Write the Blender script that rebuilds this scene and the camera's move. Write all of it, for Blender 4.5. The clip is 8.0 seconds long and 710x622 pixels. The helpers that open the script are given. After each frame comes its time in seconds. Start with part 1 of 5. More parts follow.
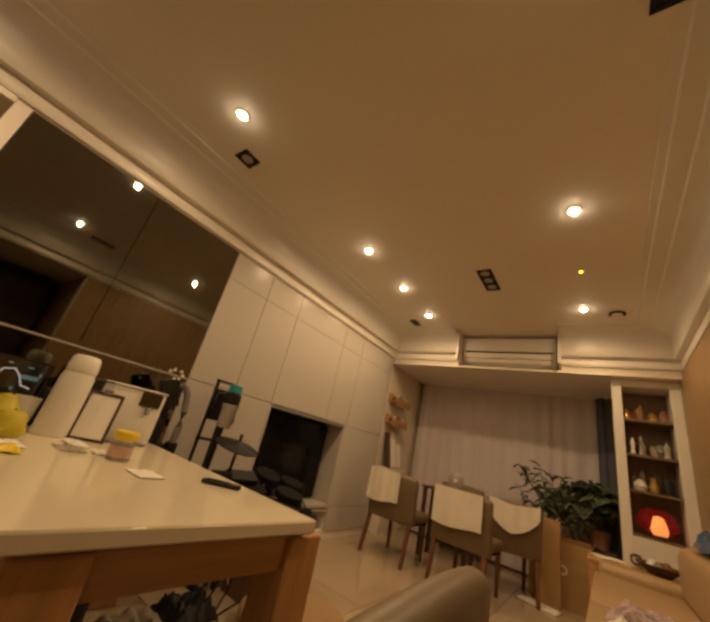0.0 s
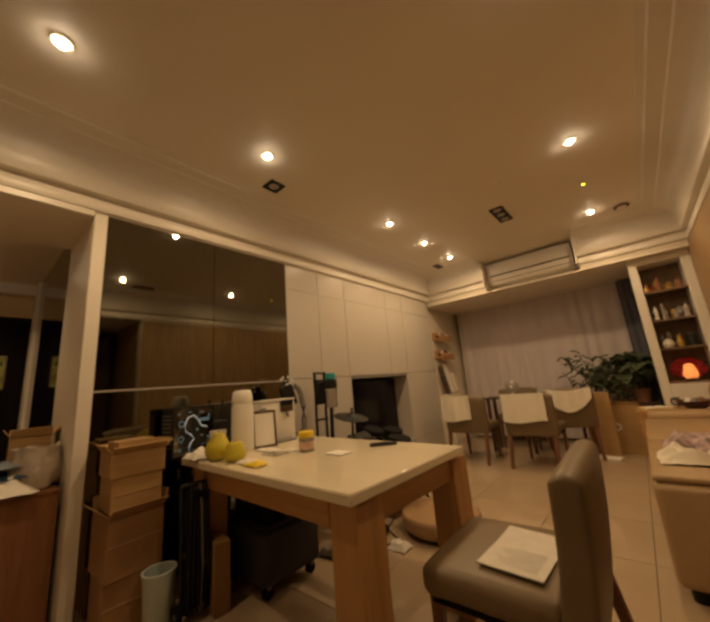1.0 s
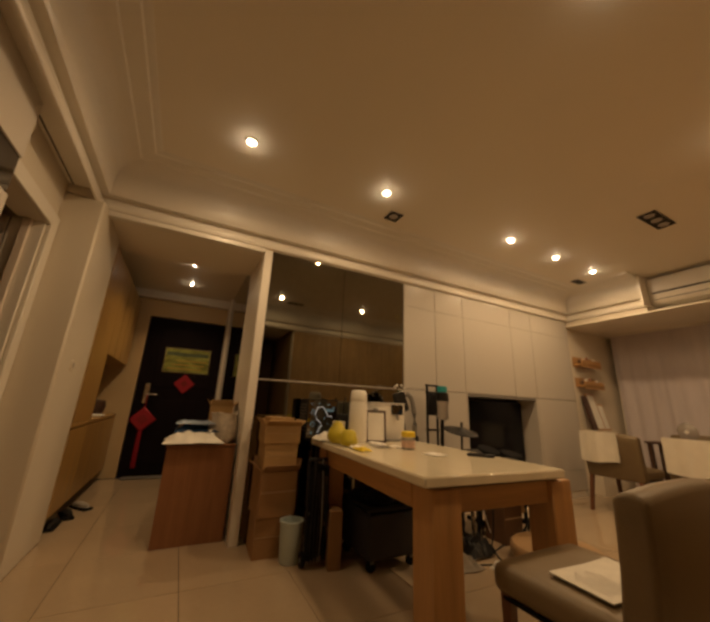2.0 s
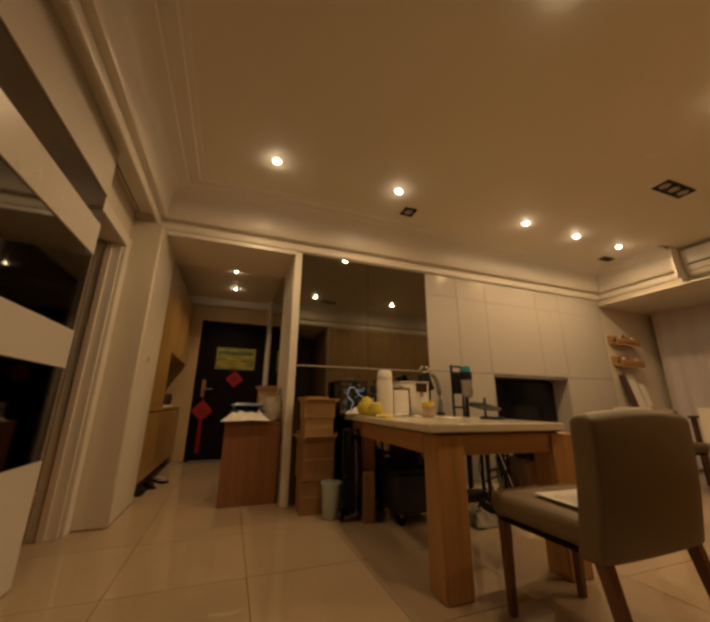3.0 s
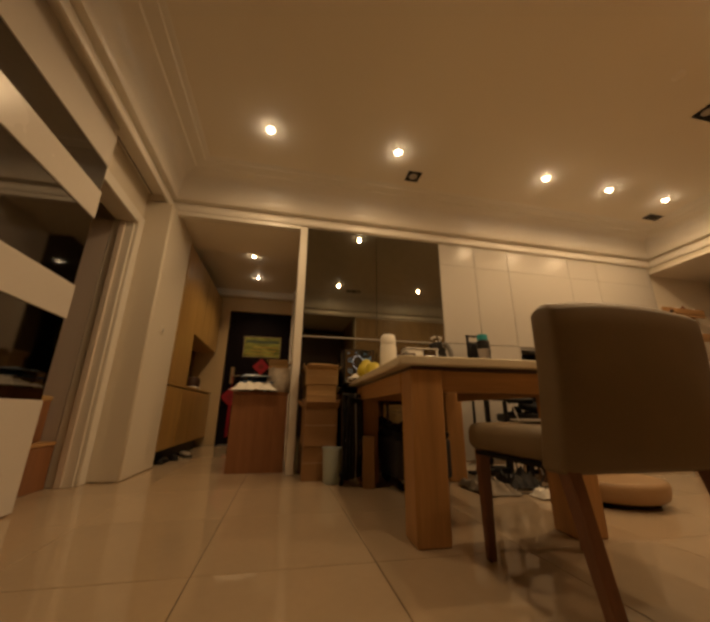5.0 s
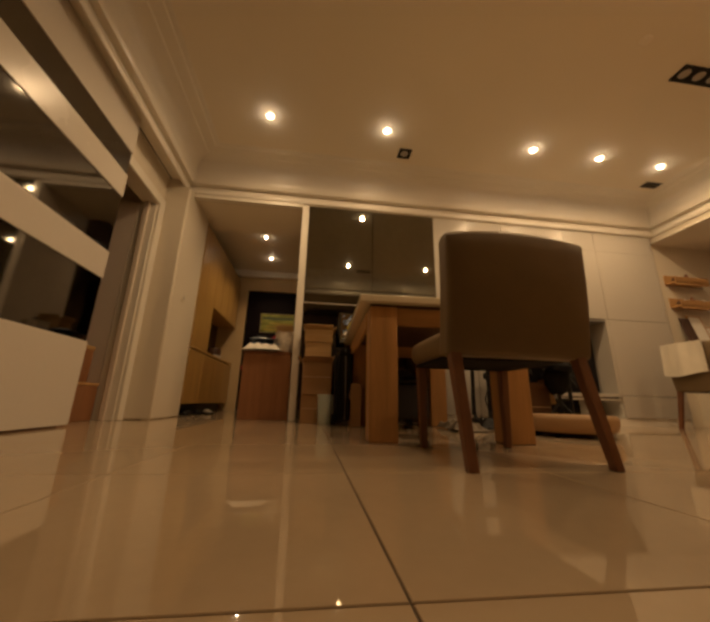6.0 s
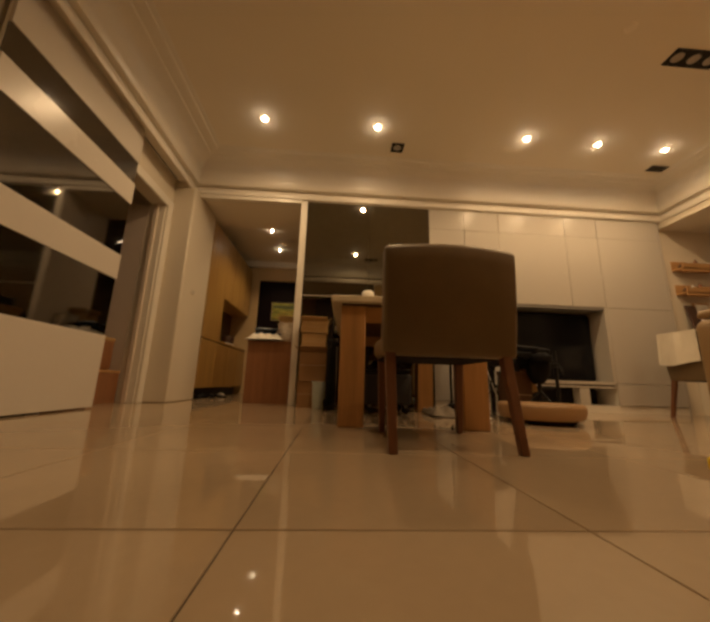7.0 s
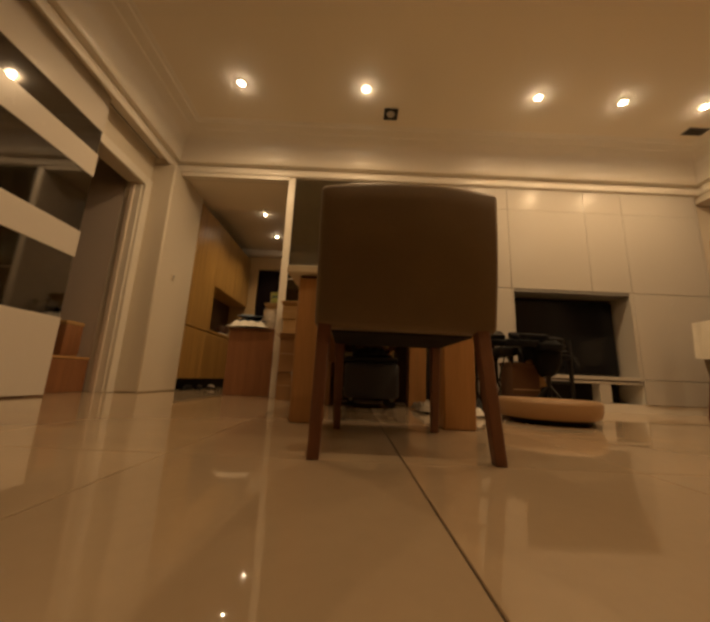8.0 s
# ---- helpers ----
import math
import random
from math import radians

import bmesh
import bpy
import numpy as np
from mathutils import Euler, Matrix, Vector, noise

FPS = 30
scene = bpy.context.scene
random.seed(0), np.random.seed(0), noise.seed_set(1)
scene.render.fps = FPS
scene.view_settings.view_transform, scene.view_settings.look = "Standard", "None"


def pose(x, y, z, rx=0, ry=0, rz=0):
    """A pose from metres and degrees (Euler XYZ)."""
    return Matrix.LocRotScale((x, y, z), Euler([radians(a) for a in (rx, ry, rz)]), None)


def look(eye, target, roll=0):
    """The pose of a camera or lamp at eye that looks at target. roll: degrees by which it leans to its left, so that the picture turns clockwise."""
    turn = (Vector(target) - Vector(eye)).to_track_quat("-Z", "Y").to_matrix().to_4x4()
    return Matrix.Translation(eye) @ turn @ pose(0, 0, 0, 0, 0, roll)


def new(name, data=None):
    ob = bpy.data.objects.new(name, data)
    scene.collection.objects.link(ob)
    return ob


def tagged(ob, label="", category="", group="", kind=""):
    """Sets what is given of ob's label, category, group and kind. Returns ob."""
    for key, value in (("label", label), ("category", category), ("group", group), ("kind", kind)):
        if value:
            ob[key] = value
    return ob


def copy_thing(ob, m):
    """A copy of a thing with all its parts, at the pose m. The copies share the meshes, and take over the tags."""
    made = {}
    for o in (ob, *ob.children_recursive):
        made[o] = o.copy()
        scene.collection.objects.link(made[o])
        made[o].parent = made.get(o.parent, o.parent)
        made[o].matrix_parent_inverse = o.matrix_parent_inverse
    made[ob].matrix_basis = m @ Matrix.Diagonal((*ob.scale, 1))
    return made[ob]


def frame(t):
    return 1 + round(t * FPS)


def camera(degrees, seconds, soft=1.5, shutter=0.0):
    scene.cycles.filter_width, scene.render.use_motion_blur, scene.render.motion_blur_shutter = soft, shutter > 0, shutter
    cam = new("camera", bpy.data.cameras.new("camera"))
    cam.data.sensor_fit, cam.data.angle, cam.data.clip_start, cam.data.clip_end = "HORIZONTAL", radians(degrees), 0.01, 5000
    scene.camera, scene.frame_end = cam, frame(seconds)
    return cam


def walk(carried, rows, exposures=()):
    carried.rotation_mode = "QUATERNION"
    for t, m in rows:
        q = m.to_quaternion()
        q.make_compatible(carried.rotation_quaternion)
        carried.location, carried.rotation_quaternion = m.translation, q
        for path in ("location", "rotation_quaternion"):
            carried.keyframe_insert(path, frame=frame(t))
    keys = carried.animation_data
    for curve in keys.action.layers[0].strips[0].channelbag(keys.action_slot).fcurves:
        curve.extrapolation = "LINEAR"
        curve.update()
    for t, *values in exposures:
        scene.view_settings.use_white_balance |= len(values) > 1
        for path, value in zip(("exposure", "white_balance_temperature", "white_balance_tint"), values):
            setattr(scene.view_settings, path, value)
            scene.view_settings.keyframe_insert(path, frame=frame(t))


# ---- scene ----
cam = camera(94.6, 8.0, soft=3.3)
PATH = [
    (0, (0.052, 0.171, 0.996), (-1.13, 1.607, 1.731), 13.5),
    (0.3, (0.019, 0.051, 0.779), (-1.371, 1.288, 1.512), 10.9),
    (0.5, (0.0, -0.086, 0.687), (-1.381, 1.188, 1.373), 6.3),
    (0.8, (0.007, -0.340, 0.817), (-1.259, 1.127, 1.310), -2.4),
    (1, (0.02, -0.476, 1.08), (-1.224, 1.028, 1.515), -4.9),
    (1.2, (0.030, -0.560, 1.234), (-1.226, 0.935, 1.667), -5.2),
    (1.5, (0.186, -0.591, 1.3), (-1.256, 0.729, 1.726), -2.8),
    (1.7, (0.262, -0.582, 1.215), (-1.319, 0.563, 1.653), -0.5),
    (2, (0.332, -0.512, 0.989), (-1.385, 0.351, 1.543), 2.5),
    (2.2, (0.374, -0.487, 0.819), (-1.388, 0.249, 1.413), 3.3),
    (3.3, (0.669, -0.518, 0.824), (-1.158, 0.114, 1.337), 0.3),
    (3.5, (0.655, -0.449, 0.897), (-1.195, 0.131, 1.386), 1.1),
    (4, (0.578, -0.331, 0.83), (-1.274, 0.198, 1.368), 0.7),
    (4.5, (0.507, -0.226, 0.657), (-1.347, 0.24, 1.245), 0.4),
    (5.8, (0.790, 0.090, 0.241), (-1.117, 0.358, 0.781), 1.4),
    (6, (0.845, 0.139, 0.189), (-1.066, 0.385, 0.723), 1.3),
    (6.5, (1.004, 0.253, 0.197), (-0.932, 0.432, 0.666), 1.4),
    (7, (1.071, 0.4, 0.235), (-0.878, 0.516, 0.667), 1.7),
    (7.5, (0.991, 0.553, 0.28), (-0.964, 0.623, 0.696), 2.1),
    (8, (0.754, 0.704, 0.201), (-1.204, 0.713, 0.61), 2.5),
]
walk(cam, [(t, look(eye, target, roll)) for t, eye, target, roll in PATH],
     exposures=[(0.0, -0.04), (1.0, -0.06), (2.0, -0.09), (3.5, -0.13), (4.5, -0.10), (6.0, 0.08), (7.0, 0.11), (8.0, 0.09)])

# ---- exposure, world and lamps ----
world = bpy.data.worlds.new("night")
scene.world = world
world.use_nodes = True
world.node_tree.nodes["Background"].inputs[0].default_value = (0.010, 0.014, 0.030, 1)
world.node_tree.nodes["Background"].inputs[1].default_value = 0.25

WARM = (1.0, 0.660, 0.342)
CEIL = 2.69
DOWN = [(-1.65, -0.36), (-1.65, 0.73), (-1.655, 2.24), (-1.66, 2.99), (-1.665, 3.72), (0.02, 0.73), (-0.03, 2.22), (-0.04, 3.73)]
HALL = [(-3.55, -0.61), (-4.30, -0.61)]
HALL_CEIL = 2.45


def spot(x, y, z, watts, size=178.0):
    d = bpy.data.lights.new("downlight_beam", "SPOT")
    d.energy, d.color, d.spot_size, d.spot_blend, d.shadow_soft_size = watts, WARM, radians(size), 0.78, 0.02
    o = new("downlight_beam", d)
    o.location = (x, y, z)


for x, y in DOWN:
    spot(x, y, CEIL - 0.035, 26)
for x, y in HALL:
    spot(x, y, HALL_CEIL - 0.035, 23, 120.0)


# ---- materials ----
def surface(name, base, rough=0.5, metal=0.0, vary=0.08, scale=3.0, fine=60.0, bump=0.0, stretch=(1, 1, 1), random_piece=0.0, coat=0.0, spec=0.5, sheen=0.0):
    """Base colour broken by a broad and a fine noise, roughness that follows, and a light relief."""
    m = bpy.data.materials.new(name)
    m.use_nodes = True
    nt = m.node_tree
    b = nt.nodes["Principled BSDF"]
    co = nt.nodes.new("ShaderNodeTexCoord")
    mp = nt.nodes.new("ShaderNodeMapping")
    mp.inputs["Scale"].default_value = stretch
    nt.links.new(co.outputs["Object"], mp.inputs["Vector"])
    big = nt.nodes.new("ShaderNodeTexNoise")
    big.inputs["Scale"].default_value, big.inputs["Detail"].default_value = scale, 4
    small = nt.nodes.new("ShaderNodeTexNoise")
    small.inputs["Scale"].default_value, small.inputs["Detail"].default_value = fine, 3
    for n in (big, small):
        nt.links.new(mp.outputs[0], n.inputs["Vector"])
    add = nt.nodes.new("ShaderNodeMath")
    add.operation = "MULTIPLY_ADD"
    nt.links.new(small.outputs["Fac"], add.inputs[0])
    add.inputs[1].default_value = 0.5
    nt.links.new(big.outputs["Fac"], add.inputs[2])
    ramp = nt.nodes.new("ShaderNodeMapRange")
    ramp.inputs["From Min"].default_value, ramp.inputs["From Max"].default_value = 0.45, 1.05
    ramp.inputs["To Min"].default_value, ramp.inputs["To Max"].default_value = 1 - vary, 1 + vary
    nt.links.new(add.outputs[0], ramp.inputs["Value"])
    val = ramp.outputs[0]
    if random_piece:
        info = nt.nodes.new("ShaderNodeObjectInfo")
        rr = nt.nodes.new("ShaderNodeMapRange")
        rr.inputs["To Min"].default_value, rr.inputs["To Max"].default_value = 1 - random_piece, 1 + random_piece
        nt.links.new(info.outputs["Random"], rr.inputs["Value"])
        mul = nt.nodes.new("ShaderNodeMath")
        mul.operation = "MULTIPLY"
        nt.links.new(val, mul.inputs[0])
        nt.links.new(rr.outputs[0], mul.inputs[1])
        val = mul.outputs[0]
    hsv = nt.nodes.new("ShaderNodeHueSaturation")
    hsv.inputs["Color"].default_value = (*base, 1)
    nt.links.new(val, hsv.inputs["Value"])
    nt.links.new(hsv.outputs[0], b.inputs["Base Color"])
    rg = nt.nodes.new("ShaderNodeMapRange")
    rg.inputs["To Min"].default_value, rg.inputs["To Max"].default_value = max(0.0, rough * 0.8), min(1.0, rough * 1.2)
    nt.links.new(big.outputs["Fac"], rg.inputs["Value"])
    nt.links.new(rg.outputs[0], b.inputs["Roughness"])
    b.inputs["Metallic"].default_value = metal
    b.inputs["Coat Weight"].default_value = coat
    b.inputs["Coat Roughness"].default_value = 0.08
    b.inputs["Specular IOR Level"].default_value = spec
    b.inputs["Sheen Weight"].default_value = sheen
    if bump:
        bp = nt.nodes.new("ShaderNodeBump")
        bp.inputs["Strength"].default_value, bp.inputs["Distance"].default_value = 0.6, bump
        nt.links.new(add.outputs[0], bp.inputs["Height"])
        nt.links.new(bp.outputs[0], b.inputs["Normal"])
    return m


def wood(name, base, along="x", rough=0.4, contrast=0.22, ring=9.0):
    """Board with long grain along one axis."""
    st = {"x": (0.35, 6, 6), "y": (6, 0.35, 6), "z": (6, 6, 0.35)}[along]
    return surface(name, base, rough, vary=contrast, scale=ring * 0.35, fine=ring * 2.2, bump=0.0004, stretch=st)


def glow(name, colour, strength):
    m = bpy.data.materials.new(name)
    m.use_nodes = True
    b = m.node_tree.nodes["Principled BSDF"]
    b.inputs["Base Color"].default_value = (*colour, 1)
    b.inputs["Emission Color"].default_value = (*colour, 1)
    b.inputs["Emission Strength"].default_value = strength
    return m


def clear(name, tint, rough=0.02, transmission=1.0):
    m = bpy.data.materials.new(name)
    m.use_nodes = True
    b = m.node_tree.nodes["Principled BSDF"]
    b.inputs["Base Color"].default_value = (*tint, 1)
    b.inputs["Roughness"].default_value = rough
    b.inputs["Transmission Weight"].default_value = transmission
    b.inputs["IOR"].default_value = 1.45
    return m


PAINT = surface("wall_paint", (0.72, 0.65, 0.53), 0.6, vary=0.03, scale=1.2, fine=140, bump=0.0005)
CEILING = surface("ceiling_paint", (0.84, 0.77, 0.65), 0.55, vary=0.025, scale=0.9, fine=120, bump=0.0003)
TRIM = surface("trim_paint", (0.80, 0.75, 0.66), 0.35, vary=0.03, scale=2, fine=80, bump=0.0003)
TILE = surface("floor_tile", (0.475, 0.365, 0.245), 0.03, vary=0.05, scale=2.2, fine=30, random_piece=0.04, spec=0.46)
GROUT = surface("grout", (0.10, 0.07, 0.045), 0.8, vary=0.2, scale=8, fine=90)
LACQUER = surface("white_lacquer", (0.51, 0.475, 0.42), 0.24, vary=0.02, scale=1.5, fine=60, spec=0.13)
SMOKE_MIRROR = surface("smoked_mirror", (0.225, 0.22, 0.185), 0.025, metal=1.0, vary=0.10, scale=1.3, fine=18)
DOOR_WHITE = surface("door_lacquer", (0.68, 0.63, 0.56), 0.26, vary=0.02, scale=1.5, fine=60, spec=0.3)
DOOR_GLASS = surface("grey_door_glass", (0.185, 0.178, 0.17), 0.05, metal=1.0, vary=0.08, scale=2, fine=20)
BLACK_GLASS = surface("black_glass", (0.15, 0.14, 0.125), 0.05, metal=1.0, vary=0.08, scale=2, fine=20)
SCREEN = surface("screen_black", (0.008, 0.008, 0.010), 0.14, vary=0.1, scale=2, fine=20, spec=0.22)
BLACK = surface("black_plastic", (0.015, 0.014, 0.014), 0.45, vary=0.15, scale=9, fine=120, bump=0.0003, spec=0.25)
RUBBER = surface("black_rubber", (0.008, 0.0078, 0.0085), 0.75, vary=0.15, scale=12, fine=150, bump=0.0004, spec=0.15)
CHROME = surface("chrome", (0.6, 0.58, 0.55), 0.2, metal=1.0, vary=0.06, scale=8, fine=60)
BEECH_X = wood("beech_x", (0.46, 0.245, 0.09), "x")
BEECH_Y = wood("beech_y", (0.46, 0.245, 0.09), "y")
BEECH_Z = wood("beech_z", (0.46, 0.245, 0.09), "z")
TOP = surface("cream_tabletop", (0.74, 0.66, 0.49), 0.13, vary=0.03, scale=2.5, fine=45, stretch=(0.5, 5, 1))
WALNUT = wood("chair_leg_wood", (0.17, 0.072, 0.034), "z")
LEATHER = surface("taupe_leather", (0.178, 0.127, 0.067), 0.46, vary=0.12, scale=6, fine=160, bump=0.0007)
TOWEL = surface("white_towel", (0.78, 0.73, 0.62), 0.9, vary=0.06, scale=9, fine=220, bump=0.0015, sheen=0.3)
CARTON = surface("cardboard", (0.42, 0.26, 0.105), 0.75, vary=0.12, scale=5, fine=80, bump=0.0004, stretch=(1, 1, 3))
CARTON_DARK = surface("brown_cardboard", (0.31, 0.17, 0.07), 0.75, vary=0.12, scale=5, fine=80, bump=0.0004)
TAPE = surface("parcel_tape", (0.50, 0.34, 0.18), 0.3, vary=0.08, scale=9, fine=80)
CABWOOD = wood("hall_cabinet_wood", (0.42, 0.25, 0.075), "z", rough=0.32)
REDWOOD = wood("red_brown_wood", (0.27, 0.12, 0.052), "z", rough=0.35)
DOORDARK = surface("dark_door", (0.009, 0.0055, 0.0075), 0.55, vary=0.2, scale=4, fine=60, stretch=(4, 4, 0.6), spec=0.09)
RED = surface("red_paper", (0.33, 0.010, 0.024), 0.55, vary=0.12, scale=9, fine=80)
GOLD = surface("gold_print", (0.55, 0.36, 0.10), 0.35, metal=0.6, vary=0.1, scale=9, fine=80)
WHITE = surface("white_plastic", (0.80, 0.77, 0.70), 0.3, vary=0.03, scale=6, fine=80)
PAPER = surface("white_paper", (0.82, 0.79, 0.72), 0.8, vary=0.05, scale=9, fine=120, bump=0.0004)
GREY = surface("grey_plastic", (0.20, 0.19, 0.175), 0.4, vary=0.08, scale=6, fine=80)
TEAL = surface("teal_plastic", (0.03, 0.30, 0.32), 0.35, vary=0.08, scale=6, fine=80)
BIN = surface("pale_teal_plastic", (0.50, 0.58, 0.56), 0.4, vary=0.06, scale=6, fine=80)
POMELO = surface("pomelo_skin", (0.55, 0.455, 0.028), 0.45, vary=0.16, scale=12, fine=170, bump=0.0016)
YELLOW = surface("yellow_plastic", (0.82, 0.60, 0.02), 0.4, vary=0.06, scale=8, fine=80)
JARBODY = surface("jar_label", (0.62, 0.42, 0.33), 0.3, vary=0.2, scale=30, fine=120)
BLUE = surface("blue_plastic", (0.05, 0.10, 0.20), 0.25, vary=0.3, scale=14, fine=60, bump=0.004)
PLASTIC_BAG = surface("grey_bag", (0.56, 0.49, 0.40), 0.35, vary=0.25, scale=12, fine=50, bump=0.005)
CURTAIN = surface("sheer_curtain", (0.60, 0.545, 0.555), 0.85, vary=0.09, scale=5, fine=180, bump=0.0008, stretch=(1, 1, 0.15))
CURTAIN_DARK = surface("blue_grey_curtain", (0.10, 0.105, 0.14), 0.85, vary=0.1, scale=6, fine=160, bump=0.0008)
SOFA = surface("tan_sofa_leather", (0.42, 0.29, 0.15), 0.42, vary=0.08, scale=5, fine=140, bump=0.0008)
PURPLE = surface("purple_cloth", (0.17, 0.09, 0.11), 0.9, vary=0.5, scale=16, fine=90, bump=0.002)
LEAF = surface("leaf_green", (0.085, 0.115, 0.062), 0.6, vary=0.35, scale=12, fine=50)
STEM = surface("plant_stem", (0.12, 0.10, 0.04), 0.7, vary=0.2, scale=12, fine=50)
SOIL_POT = surface("terracotta_pot", (0.24, 0.11, 0.06), 0.7, vary=0.15, scale=8, fine=80)
PANELWOOD = wood("wall_panel_wood", (0.34, 0.22, 0.10), "z", rough=0.4)
DARKWOOD = wood("dark_wood", (0.07, 0.035, 0.022), "z", rough=0.4)
LINING = surface("door_leaf_paint", (0.66, 0.57, 0.50), 0.45, vary=0.04, scale=2, fine=90)
GREYWALL = surface("grey_wall", (0.74, 0.64, 0.54), 0.6, vary=0.04, scale=2, fine=90)
LAMP_ON = glow("lamp_bulb", (1.0, 0.80, 0.55), 210.0)
LAMP_CUP = glow("lamp_reflector", (1.0, 0.74, 0.45), 15.0)
LED_YELLOW = glow("led_yellow", (1.0, 0.75, 0.05), 6.0)
LED_BLUE = glow("led_blue", (0.14, 0.30, 0.48), 0.05)
LED_WHITE = glow("led_white", (0.6, 0.7, 0.8), 0.2)
SALT = glow("salt_crystal", (1.0, 0.32, 0.08), 0.85)
GLASS = clear("window_glass", (0.9, 0.93, 0.95))
CLOUDY = clear("cloudy_plastic", (0.62, 0.57, 0.52), 0.15, 0.6)
FILM = clear("wrapper_film", (0.95, 0.93, 0.89), 0.18, 0.92)
LENS_OFF = surface("unlit_lens", (0.42, 0.38, 0.33), 0.3, vary=0.1, scale=20, fine=90)
MOTTLED = surface("mottled_cloth", (0.40, 0.30, 0.30), 0.9, vary=0.85, scale=22, fine=60, bump=0.003)
CABINET_BACK = wood("cabinet_back_wood", (0.19, 0.125, 0.075), "z", rough=0.5)
BOARD_TAN = surface("board_tan", (0.38, 0.24, 0.12), 0.45, vary=0.08, scale=4, fine=60, bump=0.0003)
HALL_WALL = surface("hall_wall_paint", (0.58, 0.44, 0.25), 0.6, vary=0.04, scale=1.4, fine=130, bump=0.0004)
BROWN_BOX = surface("dark_brown_card", (0.13, 0.065, 0.03), 0.75, vary=0.15, scale=6, fine=80, bump=0.0004)
BAMBOO = wood("light_wood", (0.50, 0.28, 0.11), "y", rough=0.45)


# ---- mesh helpers ----
def box(x0, x1, y0, y1, z0, z1, b=0.0, seg=2):
    bm = bmesh.new()
    bmesh.ops.create_cube(bm, size=1, matrix=Matrix.Translation(((x0 + x1) / 2, (y0 + y1) / 2, (z0 + z1) / 2)) @ Matrix.Diagonal((abs(x1 - x0), abs(y1 - y0), abs(z1 - z0), 1)))
    if b:
        bmesh.ops.bevel(bm, geom=bm.edges[:], offset=b, segments=1 if b < 0.013 else seg, affect="EDGES", profile=0.5)
    return bm


def join(*bms):
    out = bms[0]
    for other in bms[1:]:
        me = bpy.data.meshes.new("tmp")
        other.to_mesh(me)
        other.free()
        out.from_mesh(me)
        bpy.data.meshes.remove(me)
    return out


def moved(bm, m):
    bmesh.ops.transform(bm, matrix=m, verts=bm.verts)
    return bm


def rod(p, q, r, r2=None, seg=12):
    p, q = Vector(p), Vector(q)
    bm = bmesh.new()
    turn = (q - p).to_track_quat("Z", "Y").to_matrix().to_4x4()
    bmesh.ops.create_cone(bm, cap_ends=True, segments=seg, radius1=r, radius2=r if r2 is None else r2, depth=(q - p).length, matrix=Matrix.Translation((p + q) / 2) @ turn)
    return bm


def lathe(profile, seg=24, c=(0, 0)):
    """Turned solid from (radius, height) pairs about a vertical axis."""
    bm = bmesh.new()
    rings = []
    for r, z in profile:
        if r < 1e-5:
            rings.append([bm.verts.new((c[0], c[1], z))])
        else:
            rings.append([bm.verts.new((c[0] + r * math.cos(6.28318 * i / seg), c[1] + r * math.sin(6.28318 * i / seg), z)) for i in range(seg)])
    for a, b in zip(rings, rings[1:]):
        for i in range(seg):
            j = (i + 1) % seg
            f = [a[i % len(a)], a[j % len(a)], b[j % len(b)], b[i % len(b)]]
            f = list(dict.fromkeys(f))
            if len(f) > 2:
                bm.faces.new(f)
    return bm


def tube(points, r, seg=8):
    """A bent round bar or cable along points."""
    bm = bmesh.new()
    pts = [Vector(p) for p in points]
    rings = []
    for i, p in enumerate(pts):
        d = (pts[min(i + 1, len(pts) - 1)] - pts[max(i - 1, 0)]).normalized()
        q = d.to_track_quat("Z", "Y")
        rings.append([bm.verts.new(p + q @ Vector((r * math.cos(6.28318 * k / seg), r * math.sin(6.28318 * k / seg), 0))) for k in range(seg)])
    for a, b in zip(rings, rings[1:]):
        for k in range(seg):
            bm.faces.new((a[k], a[(k + 1) % seg], b[(k + 1) % seg], b[k]))
    bm.faces.new(rings[0][::-1])
    bm.faces.new(rings[-1])
    return bm


def sheet(fn, nu, nv, thick=0.004):
    """A cloth or paper sheet: fn(u, v) gives its place."""
    bm = bmesh.new()
    g = [[bm.verts.new(fn(i / nu, j / nv)) for j in range(nv + 1)] for i in range(nu + 1)]
    for i in range(nu):
        for j in range(nv):
            bm.faces.new((g[i][j], g[i + 1][j], g[i + 1][j + 1], g[i][j + 1]))
    if thick:
        bmesh.ops.recalc_face_normals(bm, faces=bm.faces)
        bmesh.ops.solidify(bm, geom=bm.faces[:], thickness=thick)
    return bm


def finish(bm, name, material):
    me = bpy.data.meshes.new(name)
    bmesh.ops.recalc_face_normals(bm, faces=bm.faces)
    bm.to_mesh(me)
    bm.free()
    me.materials.append(material)
    me.shade_smooth()
    me.set_sharp_from_angle(angle=radians(38))
    return me


def thing(name, label, category, loc=(0, 0, 0), rz=0.0, group="", kind=""):
    ob = new(name)
    ob.empty_display_size = 0.05
    ob.matrix_basis = pose(*loc, 0, 0, rz)
    return tagged(ob, label, category, group, kind)


def part(name, bm, material, parent, label=""):
    ob = new(name, finish(bm, name, material))
    ob.parent = parent
    return tagged(ob, label)


